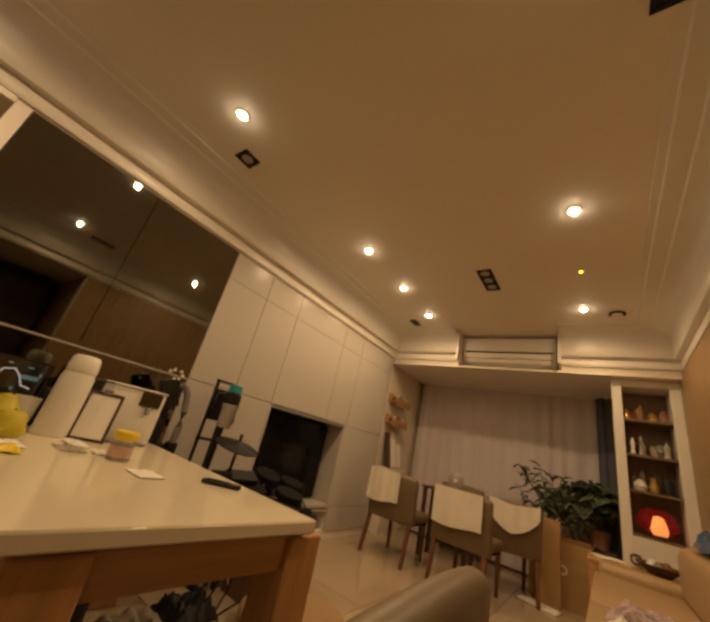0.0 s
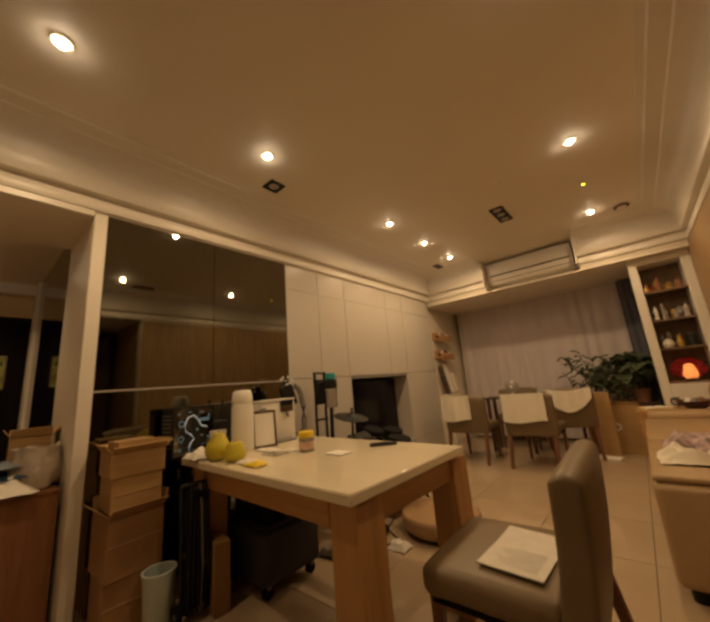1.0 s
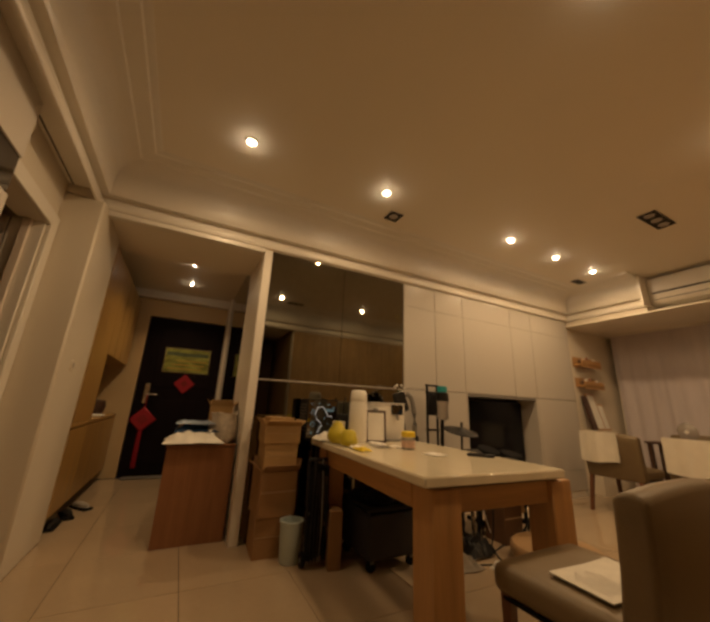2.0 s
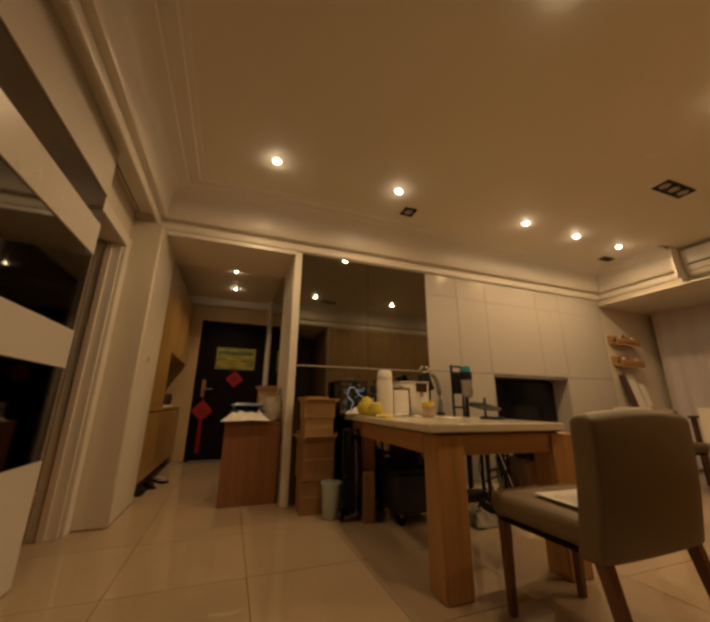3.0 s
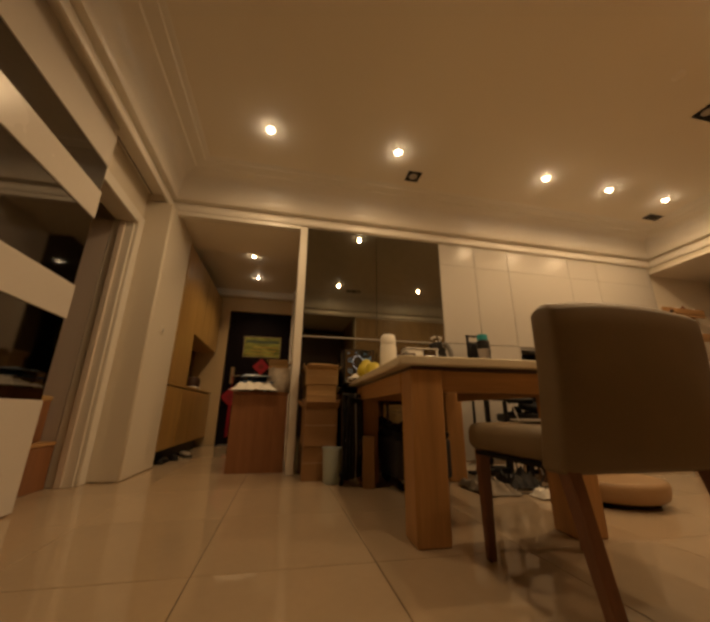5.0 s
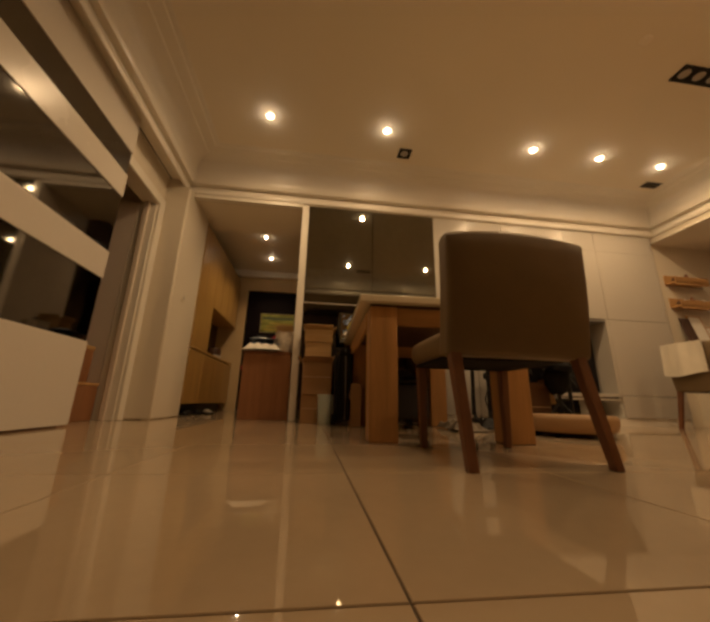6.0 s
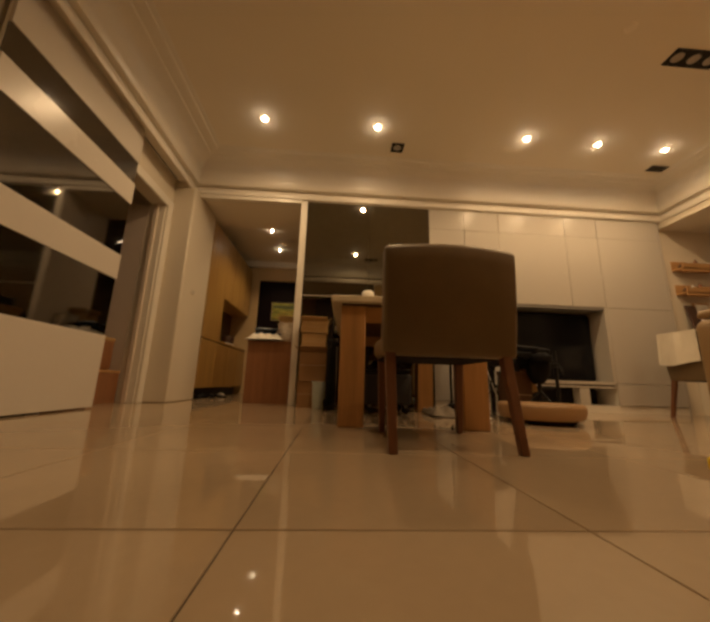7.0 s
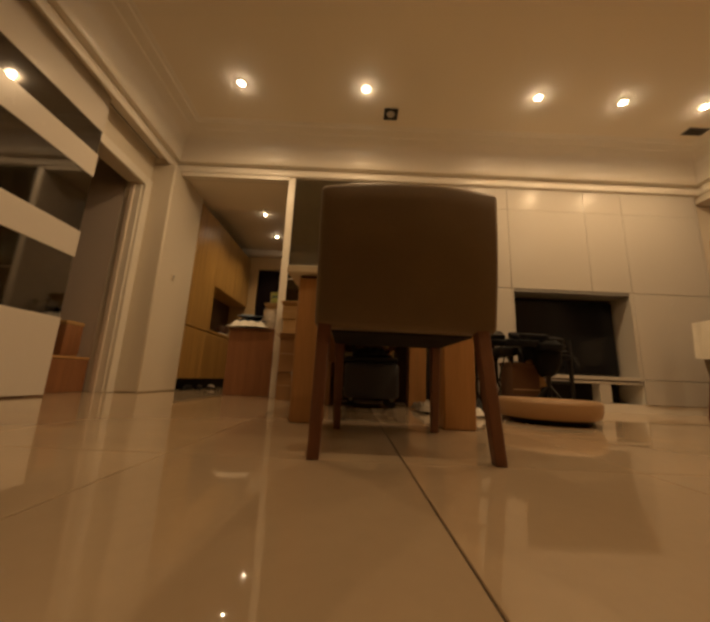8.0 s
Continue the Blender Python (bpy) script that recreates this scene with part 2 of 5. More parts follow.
def single(name, bm, material, label, category, loc=(0, 0, 0), rz=0.0, group="", kind=""):
    ob = new(name, finish(bm, name, material))
    ob.matrix_basis = pose(*loc, 0, 0, rz)
    return tagged(ob, label, category, group, kind)


def setting(name, bm, material, label):
    return single(name, bm, material, label, name.split("_")[0], kind="structure")


# ---- structure ----
WX = -2.42      # face of the cabinet wall
SX = 0.70       # sofa wall
DY = -1.20      # hall-side wall face
FY = 4.38       # beam face in front of the window bay
LIN = 2.29      # underside of the lintel track

setting("ceiling", box(WX - 0.1, 2.5, DY - 0.3, 4.75, CEIL, CEIL + 0.12), CEILING, "cream painted ceiling with recessed downlights")

# stepped cornice: (inset from the wall, height)
CORNICE = [(-0.004, 2.304), (0.012, 2.304), (0.015, 2.308), (0.015, 2.374), (0.012, 2.378), (0.0, 2.379), (0.0, 2.404), (0.052, 2.405), (0.056, 2.410), (0.058, 2.50),
           (0.064, 2.56), (0.076, 2.605), (0.095, 2.632), (0.125, 2.650), (0.17, 2.660), (0.212, 2.665), (0.221, 2.674), (0.308, 2.677), (0.317, 2.685), (0.352, 2.687), (0.360, CEIL + 0.001)]


def cornice(a, b):
    """One run; a and b give the run's end points for an inset d."""
    bm = bmesh.new()
    rows = [(bm.verts.new((*a(d), z)), bm.verts.new((*b(d), z))) for d, z in CORNICE]
    for p, q in zip(rows, rows[1:]):
        bm.faces.new((p[0], p[1], q[1], q[0]))
    return bm


AC0, AC1 = -1.46, -0.29
RY = -1.265     # cornice line over the sliding door
c_bl = lambda d: (WX + d, RY + d)
c_tl = lambda d: (WX + d, FY - d)
c_tr = lambda d: (SX - d, FY - d)
c_br = lambda d: (SX - d, RY + d)
setting("trim_cornice_west", cornice(c_bl, c_tl), TRIM, "cream stepped cornice above the cabinets")
setting("trim_cornice_north_a", cornice(c_tl, lambda d: (AC0, FY - d)), TRIM, "cream stepped cornice beside the air conditioner")
setting("trim_cornice_north_b", cornice(lambda d: (AC1, FY - d), c_tr), TRIM, "cream stepped cornice beside the air conditioner")
setting("trim_cornice_east", cornice(c_tr, c_br), TRIM, "cream stepped cornice above the sofa wall")
setting("trim_cornice_south", cornice(c_br, c_bl), TRIM, "cream stepped cornice above the sliding door")
for nm, x in (("trim_recess_a", AC0), ("trim_recess_b", AC1)):
    s = -1 if x == AC0 else 1
    setting(nm, box(min(x, x - s * 0.02), max(x, x - s * 0.02), FY - 0.115, FY + 0.3, 2.30, CEIL - 0.002), TRIM, "cream side of the air conditioner recess")

# walls
setting("wall_west_lintel", box(WX - 0.12, WX - 0.006, DY - 0.3, FY + 0.02, LIN + 0.003, CEIL), PAINT, "cream wall above the track")
setting("wall_west_back", box(WX - 0.75, WX - 0.6, 0.0, 5.7, 0, CEIL), PAINT, "cream wall behind the cabinets")
setting("wall_west_bay", box(WX - 0.20, WX - 0.06, 4.34, 5.7, 0, CEIL), PAINT, "cream wall of the window bay")
setting("wall_north_beam", box(AC0 - 1.1, AC0, FY + 0.006, 4.62, 2.235, CEIL), PAINT, "cream beam above the window bay")
setting("wall_north_beam_east", box(AC1, SX + 0.1, FY + 0.006, 4.62, 2.235, CEIL), PAINT, "cream beam above the window bay")
setting("wall_north_recess", box(AC0, AC1, 4.64, 4.74, 2.235, CEIL), PAINT, "cream back of the air conditioner recess")
setting("ceiling_bay", box(WX - 0.2, SX + 0.1, 4.38, 5.75, 2.225, 2.245), CEILING, "cream lowered ceiling of the window bay")
setting("wall_east", box(SX + 0.006, SX + 0.15, 1.18, 5.75, 0, CEIL), PAINT, "cream wall behind the sofa")
setting("wall_east_beam", box(SX + 0.006, SX + 0.15, DY - 0.2, 1.18, LIN + 0.003, CEIL), PAINT, "cream beam over the passage")
setting("wall_east_far", box(2.3, 2.45, DY - 0.3, 1.4, 0, CEIL), PANELWOOD, "brown panelled wall of the passage")
setting("wall_passage", box(SX + 0.15, 2.3, 1.18, 1.33, 0, CEIL), PANELWOOD, "brown panelled passage wall")
setting("ceiling_passage", box(SX + 0.15, 2.4, DY - 0.2, 1.2, 2.32, 2.36), CEILING, "cream lowered passage ceiling")


def wall_with_hole(x0, x1, y0, y1, z1, hx0, hx1, hz0, hz1):
    return join(box(x0, hx0, y0, y1, 0, z1), box(hx1, x1, y0, y1, 0, z1), *( [box(hx0, hx1, y0, y1, 0, hz0)] if hz0 > 0 else []), box(hx0, hx1, y0, y1, hz1, z1))


# wall with the sliding door, set back behind the corner pier
OPY = -1.425
setting("wall_south", wall_with_hole(-2.288, 2.4, OPY - 0.14, OPY, LIN + 0.08, -2.192, -1.10, 0, 2.0), PAINT, "cream wall with a doorway behind the sliding door")
setting("wall_south_top", box(-2.288, 2.4, OPY - 0.14, RY - 0.006, LIN + 0.08, CEIL), PAINT, "cream wall above the sliding door")
setting("wall_south_pier", join(box(-2.945, -2.29, OPY - 0.14, DY, 0, LIN + 0.012, 0.012), box(-2.945, -2.29, OPY - 0.14, -1.262, LIN + 0.013, 2.68)), PAINT, "cream corner wall with a light switch")
frame1 = setting("door_1", join(box(-2.285, -2.192, OPY, OPY + 0.022, 0, 2.09, 0.004), box(-2.192, -1.10, OPY, OPY + 0.022, 2.0, 2.09, 0.004)), TRIM, "cream painted casing of the bedroom doorway")
part("jamb", box(-2.191, -2.171, OPY - 0.16, OPY - 0.002, 0, 1.999, 0.003), TRIM, frame1)
part("door_leaf", box(-2.214, -2.174, -2.40, OPY - 0.165, 0.012, 1.995, 0.003), LINING, frame1, "pale grey open door leaf")
part("jamb_stop", box(-2.170, -2.150, OPY - 0.10, OPY - 0.06, 0, 1.999, 0.003), GREYWALL, frame1)
# bedroom beyond
setting("wall_bedroom_west", box(-2.45, -2.31, -3.6, OPY - 0.141, 0, 2.5), GREYWALL, "grey bedroom wall")
setting("wall_bedroom_south", box(-2.45, 0.6, -3.7, -3.56, 0, 2.5), GREYWALL, "grey bedroom wall")
setting("wall_bedroom_east", box(0.5, 0.6, -3.6, OPY - 0.141, 0, 2.5), GREYWALL, "grey bedroom wall")
setting("ceiling_bedroom", box(-2.45, 0.6, -3.7, OPY - 0.141, 2.45, 2.5), CEILING, "plain bedroom ceiling")

# hall
HX = -4.97
setting("wall_hall_north", box(-3.14, WX - 0.002, -0.045, 0.015, 0, LIN), TRIM, "cream end panel beside the hall opening")
setting("wall_hall_glass", box(-4.75, -3.14, -0.03, 0.01, 0, LIN + 0.2), BLACK_GLASS, "dark glass panel along the hall")
setting("wall_hall_column", box(HX, -4.75, -0.06, 0.06, 0, 2.5), TRIM, "cream column beside the entrance door")
setting("wall_hall_end", join(box(HX - 0.15, HX, -1.6, -1.06, 0, 2.6), box(HX - 0.15, HX, 0.01, 0.3, 0, 2.6), box(HX - 0.15, HX, -1.06, 0.01, 2.09, 2.6)), HALL_WALL, "beige wall round the entrance door")
setting("wall_hall_south", box(HX, -2.95, -1.72, -1.58, 0, 2.6), PAINT, "cream hall wall behind the cabinet")
setting("ceiling_hall", box(HX, -3.17, -1.6, 0.1, HALL_CEIL, HALL_CEIL + 0.05), CEILING, "cream hall ceiling with two downlights")
setting("ceiling_hall_front", join(box(-3.17, WX - 0.12, -1.6, 0.02, LIN + 0.004, LIN + 0.05), box(-3.19, -3.17, -1.6, 0.05, LIN + 0.01, HALL_CEIL)), CEILING, "cream lowered hall ceiling behind the header")
setting("trim_hall_tray", join(box(HX, HX + 0.10, -1.6, 0.05, 2.33, 2.36), box(HX, HX + 0.06, -1.6, 0.05, 2.36, 2.45)), TRIM, "cream stepped tray edge over the entrance door")
entrance = thing("door_2", "closed dark brown entrance door with a red knot on the handle", "door", kind="structure")
part("door_leaf", box(HX - 0.06, HX - 0.015, -1.05, 0.0, 0.01, 2.08, 0.004), DOORDARK, entrance)
for nm, z0, z1 in (("door_panel", 1.12, 1.95), ("door_panel", 0.15, 0.95)):
    part(nm, box(HX - 0.016, HX - 0.008, -0.88, -0.16, z0, z1, 0.004), DOORDARK, entrance)
hd = part("door_handle", join(rod((HX - 0.015, -0.92, 1.02), (HX + 0.05, -0.92, 1.02), 0.012), rod((HX + 0.045, -0.93, 1.02), (HX + 0.045, -0.79, 1.02), 0.010)), CHROME, entrance, "chrome lever handle")
part("handle_plate", box(HX - 0.016, HX - 0.006, -0.95, -0.89, 0.9, 1.16, 0.003), CHROME, hd)
setting("trim_threshold", box(HX + 0.0, HX + 0.14, -1.0, 0.0, 0.002, 0.018, 0.004), GREY, "grey stone threshold at the entrance")

# window bay
setting("wall_north", wall_with_hole(WX - 0.2, SX + 0.15, 5.62, 5.76, 2.4, -2.2, 0.25, 0.75, 2.15), PAINT, "cream wall round the window")
win = thing("window_1", "dark night window with a white frame behind the curtain", "window", kind="structure")
part("window_frame", join(box(-2.2, 0.25, 5.64, 5.70, 0.75, 0.80), box(-2.2, 0.25, 5.64, 5.70, 2.10, 2.15), box(-2.2, -2.15, 5.64, 5.70, 0.8, 2.1), box(0.20, 0.25, 5.64, 5.70, 0.8, 2.1), box(-1.0, -0.95, 5.64, 5.70, 0.8, 2.1)), WHITE, win)
for x0, x1 in ((-2.15, -1.0), (-0.95, 0.20)):
    g = part("pane", box(x0, x1, 5.665, 5.675, 0.8, 2.1), GLASS, win)
    g.visible_shadow = False

# cabinet wall: smoked mirror
mirror = thing("wall_mirror", "smoked brown mirror panel with a slim cream rail", "mirror panel", kind="structure")
for y0, y1 in ((0.024, 0.739), (0.741, 1.448)):
    part("mirror_pane", box(WX - 0.02, WX, y0, y1, 1.169, LIN - 0.004, 0.0015), SMOKE_MIRROR, mirror)
part("mirror_pane", box(WX - 0.02, WX, 0.024, 1.448, 0.01, 1.155), SMOKE_MIRROR, mirror)
part("rail", box(WX - 0.02, WX + 0.006, 0.022, 1.45, 1.156, 1.168, 0.002), LENS_OFF, mirror)
part("post", box(WX - 0.06, WX + 0.012, -0.05, 0.020, 0, LIN - 0.002, 0.004), TRIM, mirror)

# white lacquered cabinet units
DOORS = [(1.451, 1.873), (1.873, 2.293), (2.293, 3.115), (3.115, 3.52), (3.52, 4.32)]


def cupboard(y0, y1, z0, z1, depth=0.5, label="white lacquered wall cupboard with a plain flush door", low=0.0025, high=0.0025):
    c = thing("cupboard", label, "cupboard", (WX, (y0 + y1) / 2, z0), group="wall cupboards")
    w, hh = (y1 - y0) / 2, z1 - z0
    part("body", box(-depth, -0.022, -w + 0.001, w - 0.001, 0.001, hh - 0.001), WHITE, c)
    part("cupboard_door", box(-0.020, 0.0, -w + 0.0022, w - 0.0022, low, hh - high, 0.0012), LACQUER, c)
    return c


for y0, y1 in DOORS:
    cupboard(y0, y1, 1.173, 2.040, high=0.0008)
    cupboard(y0, y1, 2.040, LIN - 0.003, label="white lacquered top cupboard with a shallow flush door", low=0.0008)
for y0, y1 in DOORS[:2]:
    cupboard(y0, y1, 0.08, 1.173)
cupboard(3.52, 4.32, 0.315, 1.173)
cupboard(3.52, 4.32, 0.08, 0.315, label="white lacquered low drawer unit with a flush front")
setting("baseboard", join(box(WX - 0.3, WX - 0.012, 1.451, 2.293, 0, 0.079), box(WX - 0.3, WX - 0.012, 2.293, 4.32, 0, 0.078)), TRIM, "cream plinth under the cabinets")
setting("wall_cabinet_end", box(WX - 0.5, WX - 0.001, 4.3205, 4.338, 0, LIN), LACQUER, "white end panel of the cabinets")
niche = thing("tv_niche", "white lined niche with a low open shelf under the television", "niche", kind="structure")
part("niche_side", box(WX - 0.5, WX - 0.001, 3.485, 3.5185, 0.33, 1.172), LACQUER, niche)
part("niche_side", box(WX - 0.5, WX - 0.001, 2.2945, 2.312, 0.33, 1.172), LACQUER, niche)
part("niche_back", box(WX - 0.5, WX - 0.28, 2.312, 3.485, 0.08, 1.172), BLACK, niche)
# top in grey, not lacquer: the soffit's shade is put into its colour
part("niche_top_shaded", box(WX - 0.28, WX - 0.004, 2.312, 3.485, 1.142, 1.1725), GREY, niche)
part("shelf", box(WX - 0.28, WX + 0.002, 2.295, 3.518, 0.298, 0.332, 0.002), LACQUER, niche)
part("shelf_edge", box(WX - 0.28, WX - 0.006, 2.295, 3.518, 0.262, 0.284, 0.002), LACQUER, niche)
part("shelf_core", box(WX - 0.28, WX - 0.03, 2.3, 3.51, 0.284, 0.298), DARKWOOD, niche)
part("support", box(WX - 0.12, WX - 0.01, 3.09, 3.20, 0.079, 0.262, 0.002), LACQUER, niche)
tv = thing("television", "black flat television in the niche, switched off", "television", (WX - 0.20, 2.88, 0.333))
part("screen", box(-0.02, 0.0, -0.568, 0.568, 0.022, 0.775, 0.003), SCREEN, tv)
part("casing", box(-0.05, -0.021, -0.576, 0.576, 0.013, 0.783, 0.005), BLACK, tv)
part("stand", box(-0.05, -0.005, -0.3, 0.3, 0.0, 0.012, 0.003), BLACK, tv)

# sliding door
sd = thing("sliding_door", "white sliding door with black glass bands hung in front of the wall", "sliding door", (-1.54, -1.375, 0.012))
part("door_core", box(0.004, 1.15, -0.014, 0.004, 0.0, 2.345), WHITE, sd)
for z0, z1 in ((0.0, 0.527), (0.976, 1.179), (1.631, 1.825), (2.022, 2.348)):
    part("door_board", box(0.0, 1.152, 0.004, 0.026, z0, z1, 0.002), DOOR_WHITE, sd)
for z0, z1 in ((0.527, 0.976), (1.179, 1.631), (1.825, 2.022)):
    part("glass_band", box(0.006, 1.148, 0.004, 0.018, z0 + 0.001, z1 - 0.001), DOOR_GLASS, sd, "dark grey glass band")
setting("trim_track", box(-2.28, 2.3, -1.419, -1.272, LIN + 0.074, LIN + 0.078), TRIM, "cream sliding door track")
setting("trim_track_slot", box(-2.28, 2.3, -1.400, -1.392, LIN + 0.0715, LIN + 0.0735), BLACK, "narrow dark slot of the sliding door track")
setting("trim_header", box(WX - 0.06, WX + 0.008, DY, -0.051, 2.262, 2.303, 0.003), TRIM, "cream header over the hall opening")

# light switch
sw = thing("light_switch", "small white light switch on the corner wall", "light switch", (-2.55, DY, 1.17))
plate = part("plate", box(-0.032, 0.032, 0.0, 0.008, -0.034, 0.034, 0.003), PAINT, sw)
part("rocker", box(-0.012, 0.012, 0.008, 0.013, -0.016, 0.016, 0.002), LENS_OFF, plate)


# ---- ceiling fixtures ----
def downlight(x, y, z, r=0.032):
    d = thing("downlight", "lit round recessed downlight with a white rim", "downlight", (x, y, z), group="ceiling downlights")
    part("reflector", lathe([(r * 0.36, -0.004), (r * 0.60, -0.009), (r * 0.9, -0.008), (r, 0.0)], 24), LAMP_CUP, d, "glowing warm reflector")
    part("bulb", lathe([(0, -0.026), (r * 0.2, -0.024), (r * 0.34, -0.016), (r * 0.35, 0.0)], 16), LAMP_ON, d, "bright round bulb")
    part("rim", lathe([(r, 0.0), (r, -0.006), (r + 0.010, -0.006), (r + 0.013, 0.0)], 24), WHITE, d)


for x, y in DOWN:
    downlight(x, y, CEIL - 0.001)
for x, y in HALL:
    downlight(x, y, HALL_CEIL - 0.001, 0.018)


def spotbox(x, y, n, w=0.13):
    """Square recessed fixture with n unlit round lamps along y."""
    L = w * n
    o = thing("recessed_spot", "unlit black recessed spotlight box with round lamps", "spotlight", (x, y, CEIL), group="black ceiling spots")
    part("frame", join(box(-w / 2, -w / 2 + 0.018, -L / 2, L / 2, -0.008, 0.0), box(w / 2 - 0.018, w / 2, -L / 2, L / 2, -0.008, 0.0),
                       *[box(-w / 2 + 0.018, w / 2 - 0.018, -L / 2 + k * (L - 0.018) / n, -L / 2 + k * (L - 0.018) / n + 0.018, -0.008, 0.0) for k in range(n + 1)]), BLACK, o)
    part("tray", box(-w / 2 + 0.004, w / 2 - 0.004, -L / 2 + 0.004, L / 2 - 0.004, -0.003, -0.001), BLACK, o)
    for k in range(n):
        c = -L / 2 + (k + 0.5) * L / n
        part("lamp", lathe([(0, -0.006), (0.025, -0.008), (0.036, -0.010), (0.040, -0.005), (0.041, 0.0)], 20, (0, c)), LENS_OFF, o, "grey round lamp")


spotbox(-0.755, 3.0, 3)
spotbox(-1.915, 0.975, 1)
spotbox(0.33, 1.06, 2)
vent = thing("ceiling_vent", "small dark slotted ceiling vent", "vent", (-1.95, 3.93, CEIL))
part("frame", box(-0.05, 0.05, -0.10, 0.10, -0.006, 0, 0.002), GREY, vent)
for k in range(4):
    part("slat", box(-0.04 + k * 0.022, -0.028 + k * 0.022, -0.09, 0.09, -0.010, -0.006), BLACK, vent)
smoke = thing("smoke_detector", "cream round ceiling detector cap", "detector", (-0.59, 2.35, CEIL))
part("cap", lathe([(0, -0.006), (0.03, -0.006), (0.036, -0.003), (0.038, 0)], 24), CEILING, smoke)
alarm = thing("indicator_lamp", "tiny glowing yellow ceiling indicator", "indicator lamp", (-0.03, 3.01, CEIL))
part("lens", lathe([(0, -0.010), (0.008, -0.007), (0.011, 0)], 14), LED_YELLOW, alarm)
hook = thing("ceiling_ring", "dark half-round ring fixed to the ceiling", "ceiling ring", (0.22, 3.85, CEIL))
part("ring", tube([(0.058 * math.cos(a), 0.058 * math.sin(a), -0.012) for a in [math.pi * (0.85 + 1.3 * k / 16) for k in range(17)]], 0.010), BLACK, hook)
part("plate", lathe([(0, -0.004), (0.045, -0.004), (0.047, 0)], 20), CEILING, hook)

ac = thing("air_conditioner", "white split air conditioner set in the beam recess", "air conditioner", (-0.885, 4.63, 2.322))
prof = [(0.0, 0.0), (-0.11, 0.0), (-0.15, 0.015), (-0.185, 0.07), (-0.195, 0.135), (-0.19, 0.315), (-0.17, 0.33), (0.0, 0.33)]
bm = bmesh.new()
for sx in (-0.545, 0.545):
    bm.faces.new([bm.verts.new((sx, y, z)) for y, z in prof])
bm.verts.ensure_lookup_table()
n = len(prof)
for i in range(n):
    bm.faces.new((bm.verts[i], bm.verts[(i + 1) % n], bm.verts[n + (i + 1) % n], bm.verts[n + i]))
casing = part("casing", bm, WHITE, ac)
part("front_panel", box(-0.545, 0.545, -0.212, -0.196, 0.150, 0.322, 0.006), WHITE, ac)
part("louvre", moved(box(-0.50, 0.50, -0.004, 0.004, -0.030, 0.030, 0.002), pose(0, -0.196, 0.092, 10)), TRIM, casing)
part("louvre", moved(box(-0.50, 0.50, -0.004, 0.004, -0.024, 0.024, 0.002), pose(0, -0.177, 0.034, 30)), TRIM, casing)
part("outlet_slot", box(-0.51, 0.51, -0.200, -0.12, 0.132, 0.146), BLACK, casing)
part("outlet_slot", box(-0.51, 0.51, -0.1865, -0.12, 0.058, 0.064), BLACK, casing)
part("mount", box(-0.50, 0.50, 0.0, 0.01, 0.03, 0.25), WHITE, ac)


# ---- dining table and what stands on it ----
T = 0.735
table = thing("dining_table", "beech dining table with a cream top and thick square legs", "table", (-1.43, 0.81, 0), -2.2)
part("tabletop", box(-0.725, 0.68, -0.412, 0.412, T - 0.040, T, 0.006), TOP, table, "cream stone-look tabletop")
part("subtop", box(-0.635, 0.635, -0.35, 0.40, T - 0.054, T - 0.040), DARKWOOD, table)
for y in (-0.345, 0.44):
    part("apron", box(-0.505, 0.505, y - 0.012, y + 0.012, T - 0.150, T - 0.055, 0.003), BEECH_X, table)
for sx in (-1, 1):
    part("apron", box(sx * 0.615 - 0.015, sx * 0.615 + 0.015, -0.223, 0.343, T - 0.150, T - 0.055, 0.003), BEECH_Y, table)
    for y in (-0.282, 0.416):
        cx = sx * 0.578 - (0.04 if sx < 0 else 0.0)
        part("leg", box(cx - 0.072, cx + 0.072, y - 0.072, y + 0.072, 0, T - 0.0545, 0.006), BEECH_Z, table)


def pomelo(x, y, r, hgt, neck, label):
    bm = lathe([(0, 0.002), (r * 0.55, 0.004), (r * 0.92, hgt * 0.20), (r, hgt * 0.38), (r * 0.86, hgt * 0.58), (r * neck, hgt * 0.80), (r * neck * 0.72, hgt * 0.95), (0.006, hgt)], 22)
    for v in bm.verts:
        v.co += Vector(noise.noise_vector(v.co * 14 + Vector((x, y, 0)))) * 0.004
        v.co.z = max(v.co.z, 0.0)
    p = thing("pomelo", label, "pomelo", (x, y, T), group="pomelos on the table")
    part("fruit", bm, POMELO, p)
    part("stalk", rod((0, 0, hgt - 0.004), (0.002, 0, hgt + 0.008), 0.004, 0.003, 8), STEM, p)


pomelo(-1.85, 0.49, 0.070, 0.145, 0.55, "pear-shaped yellow-green pomelo on the table")
pomelo(-1.70, 0.505, 0.060, 0.10, 0.80, "round yellow-green pomelo on the table")
flask = thing("vacuum_flask", "tall white tapered vacuum flask with a lid", "flask", (-1.95, 0.70, T))
part("body", lathe([(0, 0), (0.064, 0), (0.069, 0.01), (0.067, 0.26), (0.060, 0.285)], 28), WHITE, flask)
part("lid", lathe([(0.061, 0.286), (0.064, 0.295), (0.058, 0.352), (0.048, 0.366), (0, 0.370)], 28), WHITE, flask)
cup = thing("cup", "small white cup beside the flask", "cup", (-2.05, 0.592, T))
